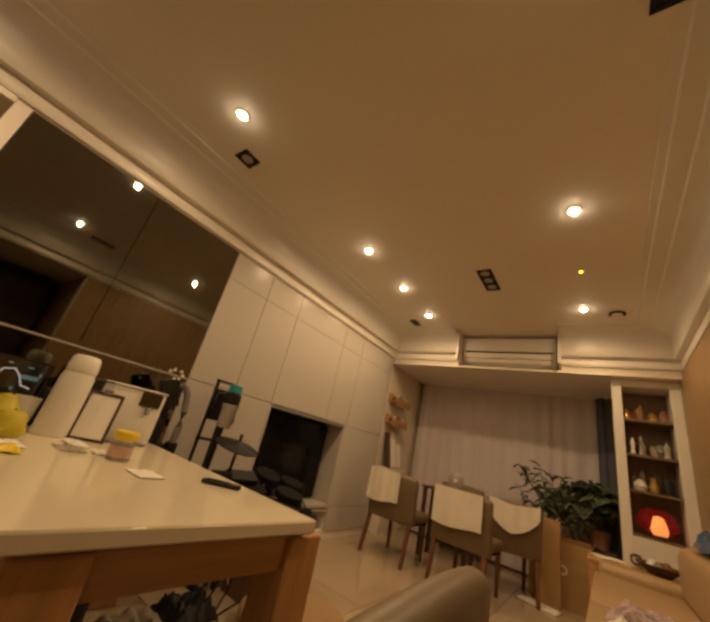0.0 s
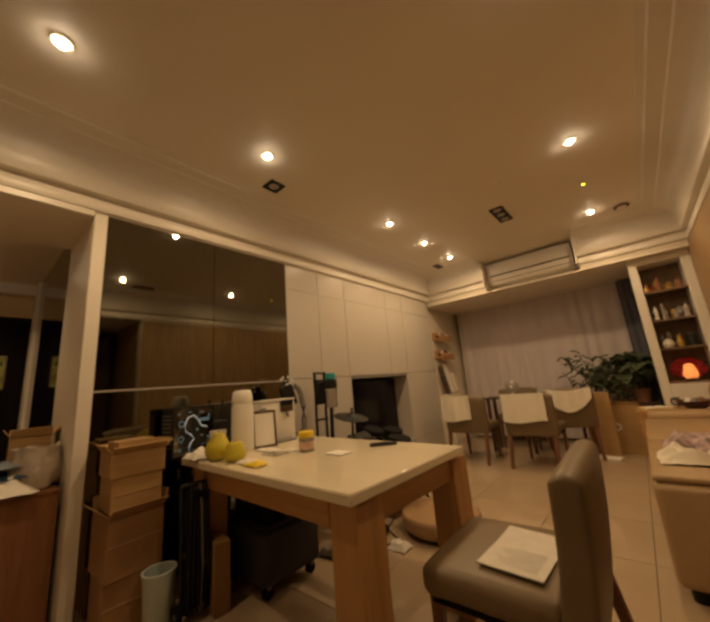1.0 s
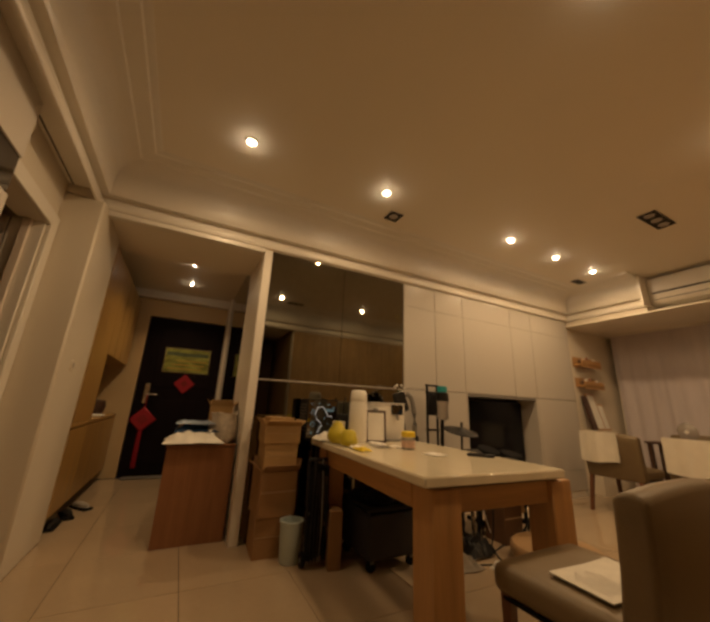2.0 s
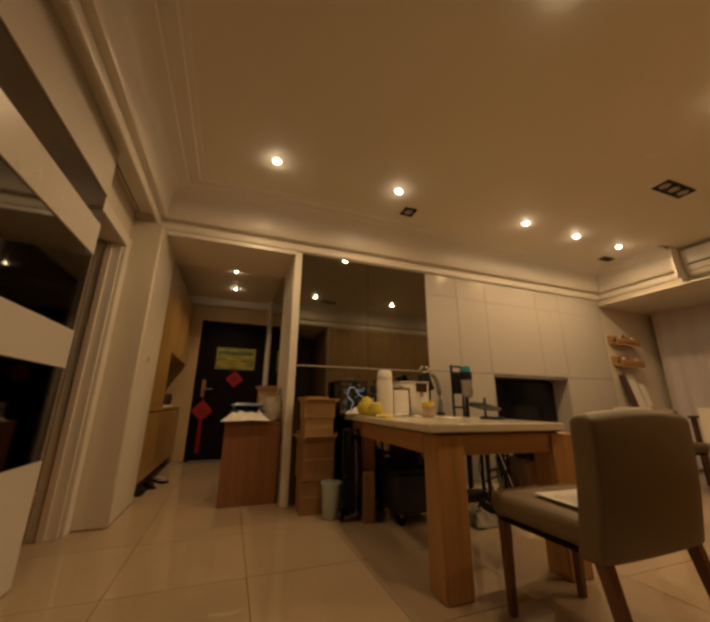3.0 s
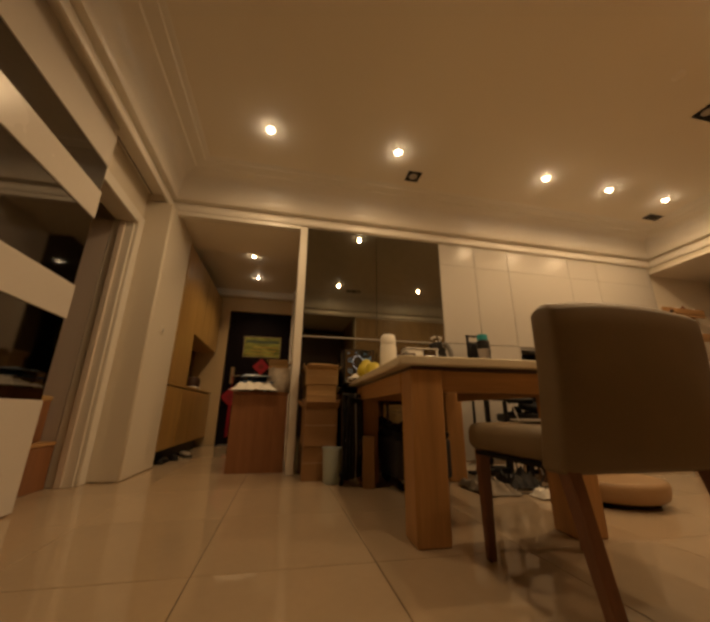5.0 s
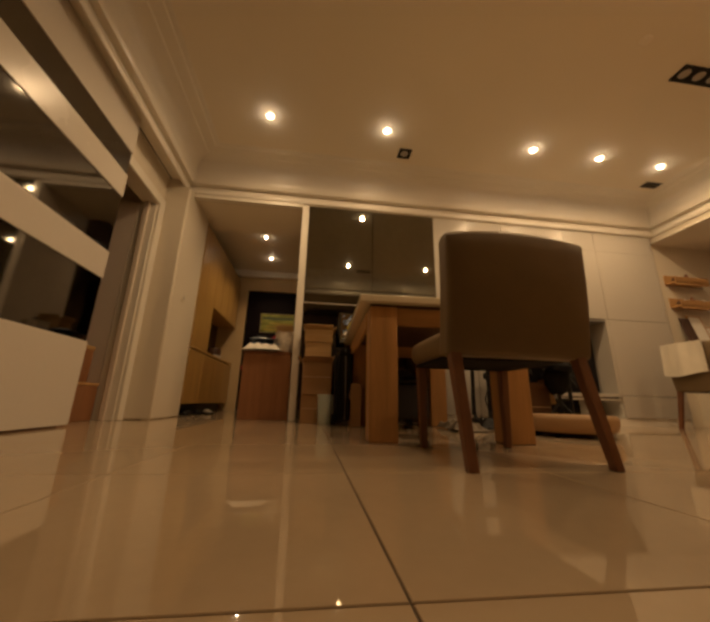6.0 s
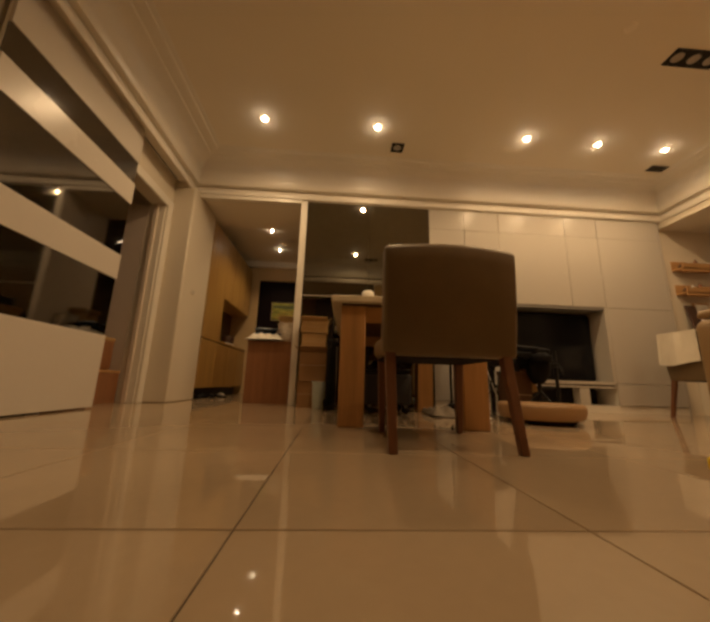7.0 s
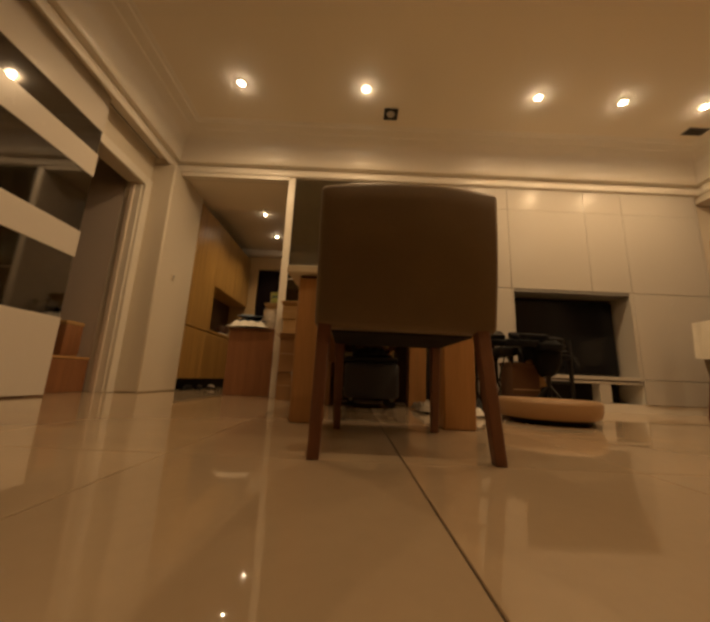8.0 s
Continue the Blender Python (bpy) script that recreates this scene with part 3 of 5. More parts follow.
part("bowl", lathe([(0, 0), (0.040, 0), (0.049, 0.135), (0.045, 0.135), (0.037, 0.006), (0, 0.006)], 24), WHITE, cup)
disp = thing("water_dispenser", "white countertop water dispenser with a black display", "water dispenser", (-2.06, 1.02, T))
part("body", box(-0.085, 0.06, -0.145, 0.145, 0.0, 0.275, 0.014), WHITE, disp)
part("head", box(-0.08, 0.066, -0.147, 0.147, 0.276, 0.286, 0.006), WHITE, disp)
part("display", box(0.061, 0.074, 0.005, 0.118, 0.195, 0.272, 0.004), BLACK_GLASS, disp, "black glass display")
part("spout", rod((0.066, 0.06, 0.19), (0.085, 0.06, 0.16), 0.010), GREY, disp)
part("drip_tray", box(0.06, 0.13, -0.10, 0.10, 0.0, 0.012, 0.003), GREY, disp)
easel = thing("table_easel", "white board on a small dark folding easel", "easel", (-1.89, 0.825, T), -24)
tilt = pose(0, 0, 0, 0, -13, 0)
part("board", moved(box(-0.006, 0.0, -0.062, 0.062, 0.014, 0.215), tilt), PAPER, easel)
part("frame", moved(join(box(-0.012, 0.004, -0.075, -0.062, 0.0, 0.229), box(-0.012, 0.004, 0.062, 0.075, 0.0, 0.229), box(-0.012, 0.004, -0.062, 0.062, 0.0, 0.013), box(-0.012, 0.004, -0.062, 0.062, 0.216, 0.229)), tilt), DARKWOOD, easel)
part("back_leg", moved(box(-0.006, 0.0, -0.06, 0.06, 0.0, 0.235), pose(-0.125, 0, 0, 0, 18, 0)), DARKWOOD, easel)
part("clip", moved(box(-0.016, 0.008, -0.02, 0.02, 0.22, 0.245, 0.003), tilt), GREY, easel)
jar = thing("jar", "plastic jar with a pink label and a yellow lid", "jar", (-1.50, 0.83, T))
jb = part("body", lathe([(0, 0), (0.040, 0), (0.043, 0.006), (0.043, 0.070), (0.038, 0.078), (0, 0.078)], 24), CLOUDY, jar)
part("label_band", lathe([(0.0436, 0.014), (0.0436, 0.055)], 24), JARBODY, jb, "pink paper label")
part("lid", lathe([(0.042, 0.076), (0.044, 0.079), (0.044, 0.104), (0.040, 0.108), (0, 0.108)], 24), YELLOW, jar, "yellow screw lid")


def crumple(name, label, cat, x, y, z, w, d, hgt, material, seed, n=14, rz=0.0):
    def f(u, v):
        p = Vector(((u - 0.5) * w, (v - 0.5) * d, 0))
        edge = min(u, 1 - u, v, 1 - v)
        q = noise.noise(Vector((u * 3.1 + seed, v * 3.1, seed * 1.7))) + 0.6 * noise.noise(Vector((u * 8 + seed, v * 8, 2.0)))
        p.z = 0.005 + hgt * min(1.0, edge * 5 + 0.15) * (0.55 + 0.6 * q)
        p.z = max(p.z, 0.004)
        p.x *= 1 + 0.12 * noise.noise(Vector((v * 4, seed, 0)))
        p.y *= 1 + 0.12 * noise.noise(Vector((u * 4, seed + 9, 0)))
        return p
    return single(name, sheet(f, n, n, 0.003), material, label, cat, (x, y, z), rz)


crumple("yellow_bag", "small crumpled yellow plastic bag on the table", "bag", -1.49, 0.49, T, 0.12, 0.07, 0.022, YELLOW, 3.0)
crumple("napkin", "crumpled white napkin on the table", "napkin", -1.58, 0.51, T, 0.10, 0.08, 0.018, PAPER, 5.0)
crumple("tissue_heap", "heap of white tissue paper at the table end", "paper", -2.02, 0.47, T, 0.16, 0.14, 0.05, PAPER, 7.0)
crumple("plastic_sheet", "small crinkled clear wrapper on the table", "wrapper", -1.62, 0.70, T, 0.13, 0.09, 0.012, FILM, 8.0)
crumple("paper_scrap", "crumpled scrap of white paper by the easel", "paper", -1.76, 0.755, T, 0.15, 0.07, 0.014, PAPER, 12.0)
crumple("paper_scrap", "crumpled scrap of white paper near the jar", "paper", -1.60, 0.80, T, 0.07, 0.05, 0.010, PAPER, 13.5)
crumple("plastic_wrapper", "flat white wrapper on the table", "wrapper", -1.26, 0.84, T, 0.12, 0.09, 0.007, PAPER, 9.0)
remote = thing("remote_control", "slim black remote control on the table", "remote control", (-1.15, 1.085, T), 42)
part("casing", box(-0.075, 0.075, -0.018, 0.018, 0, 0.016, 0.005), BLACK, remote)
part("keypad", box(-0.06, 0.03, -0.012, 0.012, 0.016, 0.018, 0.0005), RUBBER, remote)

# desk behind the table and the computer
desk = thing("side_desk", "narrow black metal desk along the mirror wall", "desk", (-2.27, 0.92, 0))
part("desktop", box(-0.13, 0.10, -0.48, 0.50, 0.70, 0.725, 0.004), BLACK, desk)
for sx in (-0.11, 0.08):
    for sy in (-0.36, 0.47):
        part("leg", box(sx - 0.014, sx + 0.014, sy - 0.014, sy + 0.014, 0, 0.70), BLACK, desk)
pc = thing("computer_case", "black computer case with a glass side and blue lights", "computer", (-2.30, 0.52, 0.726), 6)
part("case", box(-0.08, 0.058, -0.135, 0.135, 0.0, 0.30, 0.006), BLACK, pc)
part("case_frame", join(box(0.058, 0.066, -0.137, -0.129, 0.0, 0.30), box(0.058, 0.066, 0.129, 0.137, 0.0, 0.30), box(0.058, 0.066, -0.129, 0.129, 0.293, 0.30)), BLACK, pc)
part("glass_side", box(0.060, 0.064, -0.128, 0.128, 0.008, 0.292), BLACK_GLASS, pc)
for y, z in ((-0.085, 0.20), (-0.085, 0.11)):
    part("fan_ring", moved(lathe([(0.014, -0.001), (0.019, -0.001), (0.019, 0.001), (0.014, 0.001)], 18), pose(0.067, y, z, 0, 90, 0)), LED_BLUE, pc, "glowing blue fan ring")
part("light_strip", tube([(0.069, -0.03, 0.02), (0.069, -0.035, 0.055), (0.069, -0.02, 0.085), (0.069, 0.0, 0.10), (0.069, -0.02, 0.125), (0.069, -0.055, 0.15), (0.069, -0.065, 0.19), (0.069, -0.045, 0.235),
                           (0.069, -0.005, 0.245), (0.069, 0.025, 0.215), (0.069, 0.045, 0.175), (0.069, 0.085, 0.165)], 0.0035), LED_WHITE, pc, "white glowing cable strip")
for y, z, w, hgt in ((-0.10, 0.262, 0.012, 0.008), (-0.03, 0.268, 0.016, 0.006), (0.05, 0.262, 0.022, 0.006), (0.10, 0.235, 0.009, 0.016), (0.095, 0.10, 0.014, 0.010), (0.06, 0.06, 0.018, 0.006),
                     (-0.09, 0.045, 0.013, 0.014), (0.02, 0.155, 0.010, 0.014), (0.05, 0.115, 0.012, 0.006)):
    part("glow_patch", box(0.0645, 0.0665, y - w * 0.6, y + w * 0.6, z - hgt * 0.6, z + hgt * 0.6, 0.0006), LED_BLUE, pc, "dim blue light behind the glass")
part("memory_stick", box(0.066, 0.069, 0.03, 0.10, 0.205, 0.225), LED_BLUE, pc)
for k in range(9):
    part("vent_rib", box(-0.065, 0.045, -0.1385, -0.1362, 0.06 + 0.024 * k, 0.067 + 0.024 * k), GREY, pc, "grey vent rib")
box2 = thing("router", "black router box with an aerial beside the computer", "router", (-2.30, 0.72, 0.726))
part("casing", box(-0.07, 0.05, -0.05, 0.05, 0, 0.19, 0.008), BLACK, box2)
part("aerial", rod((-0.02, 0.03, 0.19), (-0.02, 0.045, 0.33), 0.006), BLACK, box2)
stand = thing("curved_stand", "grey curved tablet arm clamped behind the dispenser", "stand", (-2.16, 1.33, 0.725))
part("arm", tube([(0, 0.05, -0.02), (0, 0.055, 0.12), (0, 0.05, 0.22), (0, 0.03, 0.32), (0, 0.005, 0.365), (0, -0.03, 0.385)], 0.022, 10), GREY, stand)
part("clamp", box(-0.03, 0.03, 0.02, 0.08, -0.04, 0.03, 0.006), BLACK, stand)
part("head", moved(box(-0.02, 0.02, -0.06, 0.06, -0.09, 0.09, 0.008), pose(-0.03, -0.075, 0.31, 20)), BLACK, stand)
plantlet = thing("flower_stems", "small bunch of pale stems in a dark vase", "vase", (-2.22, 1.27, 0.726))
part("vase", lathe([(0, 0), (0.04, 0), (0.05, 0.08), (0.035, 0.18), (0.042, 0.23), (0.036, 0.23), (0.03, 0.18), (0, 0.17)], 20), BLACK, plantlet)
for k in range(9):
    a = k * 2.4
    tip = (0.04 * math.cos(a), 0.05 * math.sin(a), 0.40 + 0.06 * math.sin(k * 1.9))
    part("stem", tube([(0, 0, 0.2), (tip[0] * 0.4, tip[1] * 0.4, 0.32), tip], 0.003, 6), STEM, plantlet)
    part("bloom", moved(lathe([(0, -0.012), (0.010, -0.004), (0.012, 0.006), (0, 0.014)], 8), pose(*tip)), PAPER, plantlet)

# under the table
tall = thing("carton", "tall narrow brown cardboard carton under the table", "box", (-1.93, 0.525, 0), -10)
part("body", box(-0.13, 0.10, -0.042, 0.042, 0, 0.33, 0.004), CARTON_DARK, tall)
case = thing("trolley_case", "dark grey wheeled case with things on top under the table", "case", (-1.90, 0.86, 0))
part("shell", box(-0.22, 0.22, -0.20, 0.20, 0.07, 0.33, 0.03, 3), surface("case_cloth", (0.032, 0.032, 0.037), 0.75, vary=0.2, scale=9, fine=200, bump=0.001), case)
part("lid", box(-0.215, 0.215, -0.195, 0.195, 0.333, 0.37, 0.012), BLACK, case)
for sx in (-0.17, 0.17):
    for sy in (-0.15, 0.15):
        wh = part("wheel", rod((sx - 0.012, sy, 0.032), (sx + 0.012, sy, 0.032), 0.031, seg=16), RUBBER, case)
        part("fork", box(sx - 0.02, sx + 0.02, sy - 0.012, sy + 0.012, 0.05, 0.078), GREY, wh)
crumple("folded_jacket", "dark folded jacket on the wheeled case", "jacket", -1.9, 0.86, 0.372, 0.36, 0.3, 0.09, BLACK, 2.2)
stool = thing("shoe_rack", "black tubular rack with bags beside the cartons", "rack", (-2.14, 0.62, 0))
for sy in (-0.1, 0.1):
    for sx in (-0.08, 0.08):
        part("post", rod((sx, sy, 0), (sx, sy, 0.62), 0.010), BLACK, stool)
for z in (0.12, 0.36, 0.60):
    part("shelf", box(-0.09, 0.09, -0.11, 0.11, z, z + 0.012), BLACK, stool)
part("wire_loop", tube([(0.09 + 0.06 * math.cos(a), 0.10 * math.sin(a), 0.38) for a in [k * 0.4 for k in range(16)]], 0.004, 6), CHROME, stool)

trol = thing("folding_trolley", "black folding trolley with a slumped black bag beside the table leg", "trolley", (-1.945, 0.415, 0), 90)
for sx in (-0.07, 0.07):
    part("rail", tube([(sx, -0.012, 0.03), (sx, 0.0, 0.40), (sx, 0.02, 0.62)], 0.011), BLACK, trol)
    wl = part("wheel", rod((sx * 1.2 - 0.01, 0, 0.045), (sx * 1.2 + 0.01, 0, 0.045), 0.044, seg=18), RUBBER, trol)
    part("hub", rod((sx * 1.2 - 0.012, 0, 0.045), (sx * 1.2 + 0.012, 0, 0.045), 0.014), GREY, wl)
part("handle", rod((-0.07, 0.02, 0.62), (0.07, 0.02, 0.62), 0.013), BLACK, trol)
part("crossbar", rod((-0.07, 0.0, 0.30), (0.07, 0.0, 0.30), 0.009), GREY, trol)
bagm = box(-0.055, 0.055, -0.04, 0.04, 0.05, 0.60, 0.02, 3)
bmesh.ops.subdivide_edges(bagm, edges=[e for e in bagm.edges if e.calc_length() > 0.1], cuts=5, use_grid_fill=True)
for v in bagm.verts:
    v.co += Vector(noise.noise_vector(v.co * 11)) * 0.03
part("bag", bagm, RUBBER, trol)
for k in range(6):
    part("strap", tube([(-0.05 + 0.02 * k, -0.05, 0.04), (-0.06 + 0.024 * k, -0.065 - 0.004 * (k % 3), 0.25), (-0.045 + 0.018 * k, -0.05, 0.52 - 0.04 * (k % 3)), (-0.04 + 0.016 * k, -0.03, 0.63)], 0.006, 6), GREY if k == 3 else BLACK, trol)

# cartons beside the post
def carton(x0, x1, y0, y1, z0, z1, flaps, label, mat, seed):
    rnd = random.Random(seed)
    cx, cy = (x0 + x1) / 2, (y0 + y1) / 2
    w, d, hgt = (x1 - x0) / 2, (y1 - y0) / 2, z1 - z0
    c = thing("carton", label, "box", (cx, cy, z0), rnd.uniform(-3, 3), group="stacked cartons")
    t = 0.005
    part("bottom", box(-w + t, w - t, -d + t, d - t, 0.0, t), mat, c)
    for s in (-1, 1):
        part("side", box(s * w - (t if s > 0 else 0), s * w + (0 if s > 0 else t), -d, d, 0, hgt, 0.001), mat, c)
        part("side", box(-w + t, w - t, s * d - (t if s > 0 else 0), s * d + (0 if s > 0 else t), 0, hgt, 0.001), mat, c)
    if flaps:
        fl = min(w, d) * flaps
        for s in (-1, 1):
            a = rnd.uniform(35, 75)
            part("flap", moved(box(0, fl, -d, d, -t, 0), pose(s * w, 0, hgt, 0, -a if s > 0 else 180 + a, 0)), mat, c)
            a = rnd.uniform(40, 80)
            part("flap", moved(box(-w, w, 0, fl, -t, 0), pose(0, s * d, hgt, a if s > 0 else 180 - a, 0, 0)), mat, c)
    else:
        part("lid", box(-w, w, -d, d, hgt, hgt + t), mat, c)
        part("tape_strip", box(-w - 0.001, w + 0.001, -0.02, 0.02, hgt + t, hgt + t + 0.001), TAPE, c)
    part("crease", box(w + 0.0005, w + 0.002, -d * 0.96, d * 0.96, hgt * 0.52, hgt * 0.545), TAPE, c)
    return c


carton(-2.40, -2.14, 0.07, 0.31, 0, 0.235, 0, "closed brown cardboard carton at the bottom of the stack", CARTON_DARK, 1)
carton(-2.39, -2.13, 0.065, 0.32, 0.242, 0.53, 0.55, "brown cardboard carton with bent open flaps in the stack", CARTON_DARK, 2)
carton(-2.385, -2.145, 0.08, 0.315, 0.535, 0.70, 0, "closed brown cardboard carton in the stack", CARTON, 3)
carton(-2.385, -2.135, 0.07, 0.325, 0.707, 0.83, 0.40, "open cardboard carton with torn flaps on the stack", CARTON, 4)
carton(-2.36, -2.17, 0.10, 0.28, 0.835, 0.875, 0, "flat cardboard parcel on top of the stack", CARTON, 5)
bin_ = thing("waste_bin", "pale teal plastic waste bin on the floor", "bin", (-2.05, 0.285, 0))
bb = part("body", lathe([(0, 0.002), (0.062, 0.002), (0.066, 0.008), (0.076, 0.235), (0.070, 0.235), (0.060, 0.012), (0, 0.012)], 28), BIN, bin_)
part("rim", lathe([(0.074, 0.228), (0.081, 0.230), (0.081, 0.243), (0.070, 0.243), (0.070, 0.235)], 28), BIN, bb)


# ---- chairs ----
def leg(p, q, hb, ht):
    """Square tapered leg from p on the floor to q under the seat."""
    bm = bmesh.new()
    lo = [bm.verts.new((p[0] + a * hb, p[1] + b * hb, p[2])) for a, b in ((-1, -1), (1, -1), (1, 1), (-1, 1))]
    hi = [bm.verts.new((q[0] + a * ht, q[1] + b * ht, q[2])) for a, b in ((-1, -1), (1, -1), (1, 1), (-1, 1))]
    bm.faces.new(lo[::-1])
    bm.faces.new(hi)
    for k in range(4):
        bm.faces.new((lo[k], lo[(k + 1) % 4], hi[(k + 1) % 4], hi[k]))
    bmesh.ops.bevel(bm, geom=bm.edges[:], offset=0.003, segments=1, affect="EDGES")
    return bm


def dining_chair(name, label, m, group):
    """Upholstered chair; its front faces -y, back at +y, base at the floor."""
    c = thing(name, label, "chair", group=group)
    c.matrix_basis = m

    def seat_f(bm):
        for v in bm.verts:
            if v.co.z > 0.43:
                v.co.z += 0.012 * (1 - (v.co.x / 0.23) ** 2) * max(0.0, 1 - ((v.co.y + 0.02) / 0.28) ** 2)
        return bm

    s = box(-0.248, 0.248, -0.285, 0.155, 0.365, 0.462, 0.035, 4)
    bmesh.ops.subdivide_edges(s, edges=[e for e in s.edges if e.calc_length() > 0.2], cuts=5, use_grid_fill=True)
    part("seat", seat_f(s), LEATHER, c)
    b = box(-0.272, 0.277, 0.166, 0.252, 0.350, 0.797, 0.016, 3)
    bmesh.ops.subdivide_edges(b, edges=[e for e in b.edges if e.calc_length() > 0.2], cuts=6, use_grid_fill=True)
    bmesh.ops.subdivide_edges(b, edges=[e for e in b.edges if abs(e.verts[0].co.y - e.verts[1].co.y) > 0.03], cuts=4, use_grid_fill=True)
    for v in b.verts:
        if v.co.z > 0.76:
            v.co.z -= 0.022 * min(1.0, abs(v.co.y - 0.212) / 0.042) ** 2 * (v.co.z - 0.76) / 0.037
        k = (v.co.z - 0.35) / 0.43
        v.co.x *= 0.995 + 0.005 * min(1.0, k)
        v.co.y += 0.042 * (k - 0.65) + 0.010 * math.sin(k * 3.14) - 0.010 * (v.co.x / 0.26) ** 2
        if v.co.z > 0.70:
            v.co.z += 0.018 * (1 - (v.co.x / 0.266) ** 2)
    part("backrest", b, LEATHER, c)
    part("underside", box(-0.228, 0.228, -0.255, 0.128, 0.347, 0.3645, 0.004), RUBBER, c, "black lining cloth")
    for sx in (-1, 1):
        part("leg", leg((sx * 0.202, -0.252, 0.0), (sx * 0.206, -0.245, 0.37), 0.0145, 0.020), WALNUT, c)
        part("leg", leg((0.010 + sx * 0.239, 0.276, 0.0), (0.010 + sx * 0.236, 0.192, 0.37), 0.0155, 0.020), WALNUT, c)
    return c


near = dining_chair("dining_chair", "taupe leather dining chair with a booklet on its seat", pose(-0.415, 0.862, 0, 0, 0, -89), "dining chairs")
book = thing("booklet", "white paper booklet lying on the chair seat", "booklet", (-0.405, 0.83, 0.4755), 86)
part("pages", box(-0.15, 0.15, -0.10, 0.10, 0, 0.003, 0.0005), PAPER, book)
part("cover", sheet(lambda u, v: Vector(((u - 0.5) * 0.302, (v - 0.5) * 0.202, 0.0045 + 0.012 * max(0.0, u - 0.55) ** 1.5 * (1 + v))), 10, 6, 0.0006), surface("pale_print_paper", (0.66, 0.62, 0.54), 0.6, vary=0.10, scale=22, fine=120), book)
for k in range(9):
    part("print_line", box(-0.12 + 0.014 * k, -0.117 + 0.014 * k, -0.075, 0.03 + 0.012 * ((k * 5) % 4), 0.0054, 0.0058), LENS_OFF, book)

FAR = [(-1.81, 4.00, 180, "taupe dining chair with a white towel by the cabinets"),
       (-1.03, 3.94, 176, "taupe dining chair with a white towel near the cartons")]
for x, y, rz, lab in FAR:
    copy = copy_thing(near, pose(x, y + 0.0, 0, 0, 0, rz))
    copy.name = "dining_chair"
    tagged(copy, lab)
c3 = tagged(copy_thing(near, pose(-0.80, 4.55, 0, 0, 0, 200)), "taupe dining chair with a sagging towel beside the cartons")
c4 = tagged(copy_thing(near, pose(-1.50, 5.0, 0, 0, 0, 5)), "taupe dining chair drawn up beside the small table")


def towel(x, y, rz, w, front, back, sag, label, shift=0.0):
    """A towel folded over a chair back; front and back are the drops."""
    def f(u, v):
        L = front + back
        d = v * L
        px = (u - 0.5) * w + shift
        wave = 0.006 * math.sin(u * 9 + v * 3) + 0.004 * math.sin(u * 23)
        dip = sag * math.sin(u * math.pi) ** 1.5
        top = 0.820 - dip
        if d < front:
            k = 1 - d / front
            return Vector((px + 0.008 * noise.noise(Vector((u * 3, v * 5, x))), -0.062 - 0.010 * (1 - abs(1 - k)) + wave, top - k * front * (1 + 0.05 * math.sin(u * 5)) * (1 if not sag else 0.45 + 0.55 * math.sin(u * math.pi) ** 0.6)))
        k = (d - front) / back
        return Vector((px, 0.064 + wave, top - k * back))
    return single("towel", sheet(f, 22, 24, 0.007), TOWEL, label, "towel", (x, y, 0), rz, group="towels on the chairs")


towel(-1.87, 3.780, 0, 0.38, 0.31, 0.22, 0.0, "white towel hanging over a chair back", -0.03)
towel(-1.05, 3.720, -4, 0.47, 0.31, 0.22, 0.0, "white towel hanging over a chair back near the cartons", -0.02)
towel(-0.724, 4.342, 20, 0.47, 0.25, 0.20, 0.025, "white towel sagging over the chair back beside the cartons")
st = thing("small_table", "small dark table among the towel-covered chairs", "table", (-1.48, 4.62, 0))
part("tabletop", box(-0.30, 0.30, -0.17, 0.17, 0.705, 0.73, 0.006), DARKWOOD, st)
for sx in (-0.26, 0.26):
    for sy in (-0.13, 0.13):
        part("leg", box(sx - 0.02, sx + 0.02, sy - 0.02, sy + 0.02, 0, 0.705), DARKWOOD, st)
fan = thing("desk_fan", "small pale round desk fan on the table", "fan", (-1.42, 4.62, 0.73))
part("base", lathe([(0, 0), (0.06, 0), (0.055, 0.015), (0.012, 0.025), (0.010, 0.06), (0, 0.06)], 18), WHITE, fan)
part("cage", moved(lathe([(0, -0.03), (0.06, -0.026), (0.095, 0.0), (0.06, 0.026), (0, 0.03)], 20), pose(0, 0, 0.13, 90)), CLOUDY, fan)
part("hub", rod((0, -0.034, 0.13), (0, 0.034, 0.13), 0.02), WHITE, fan)

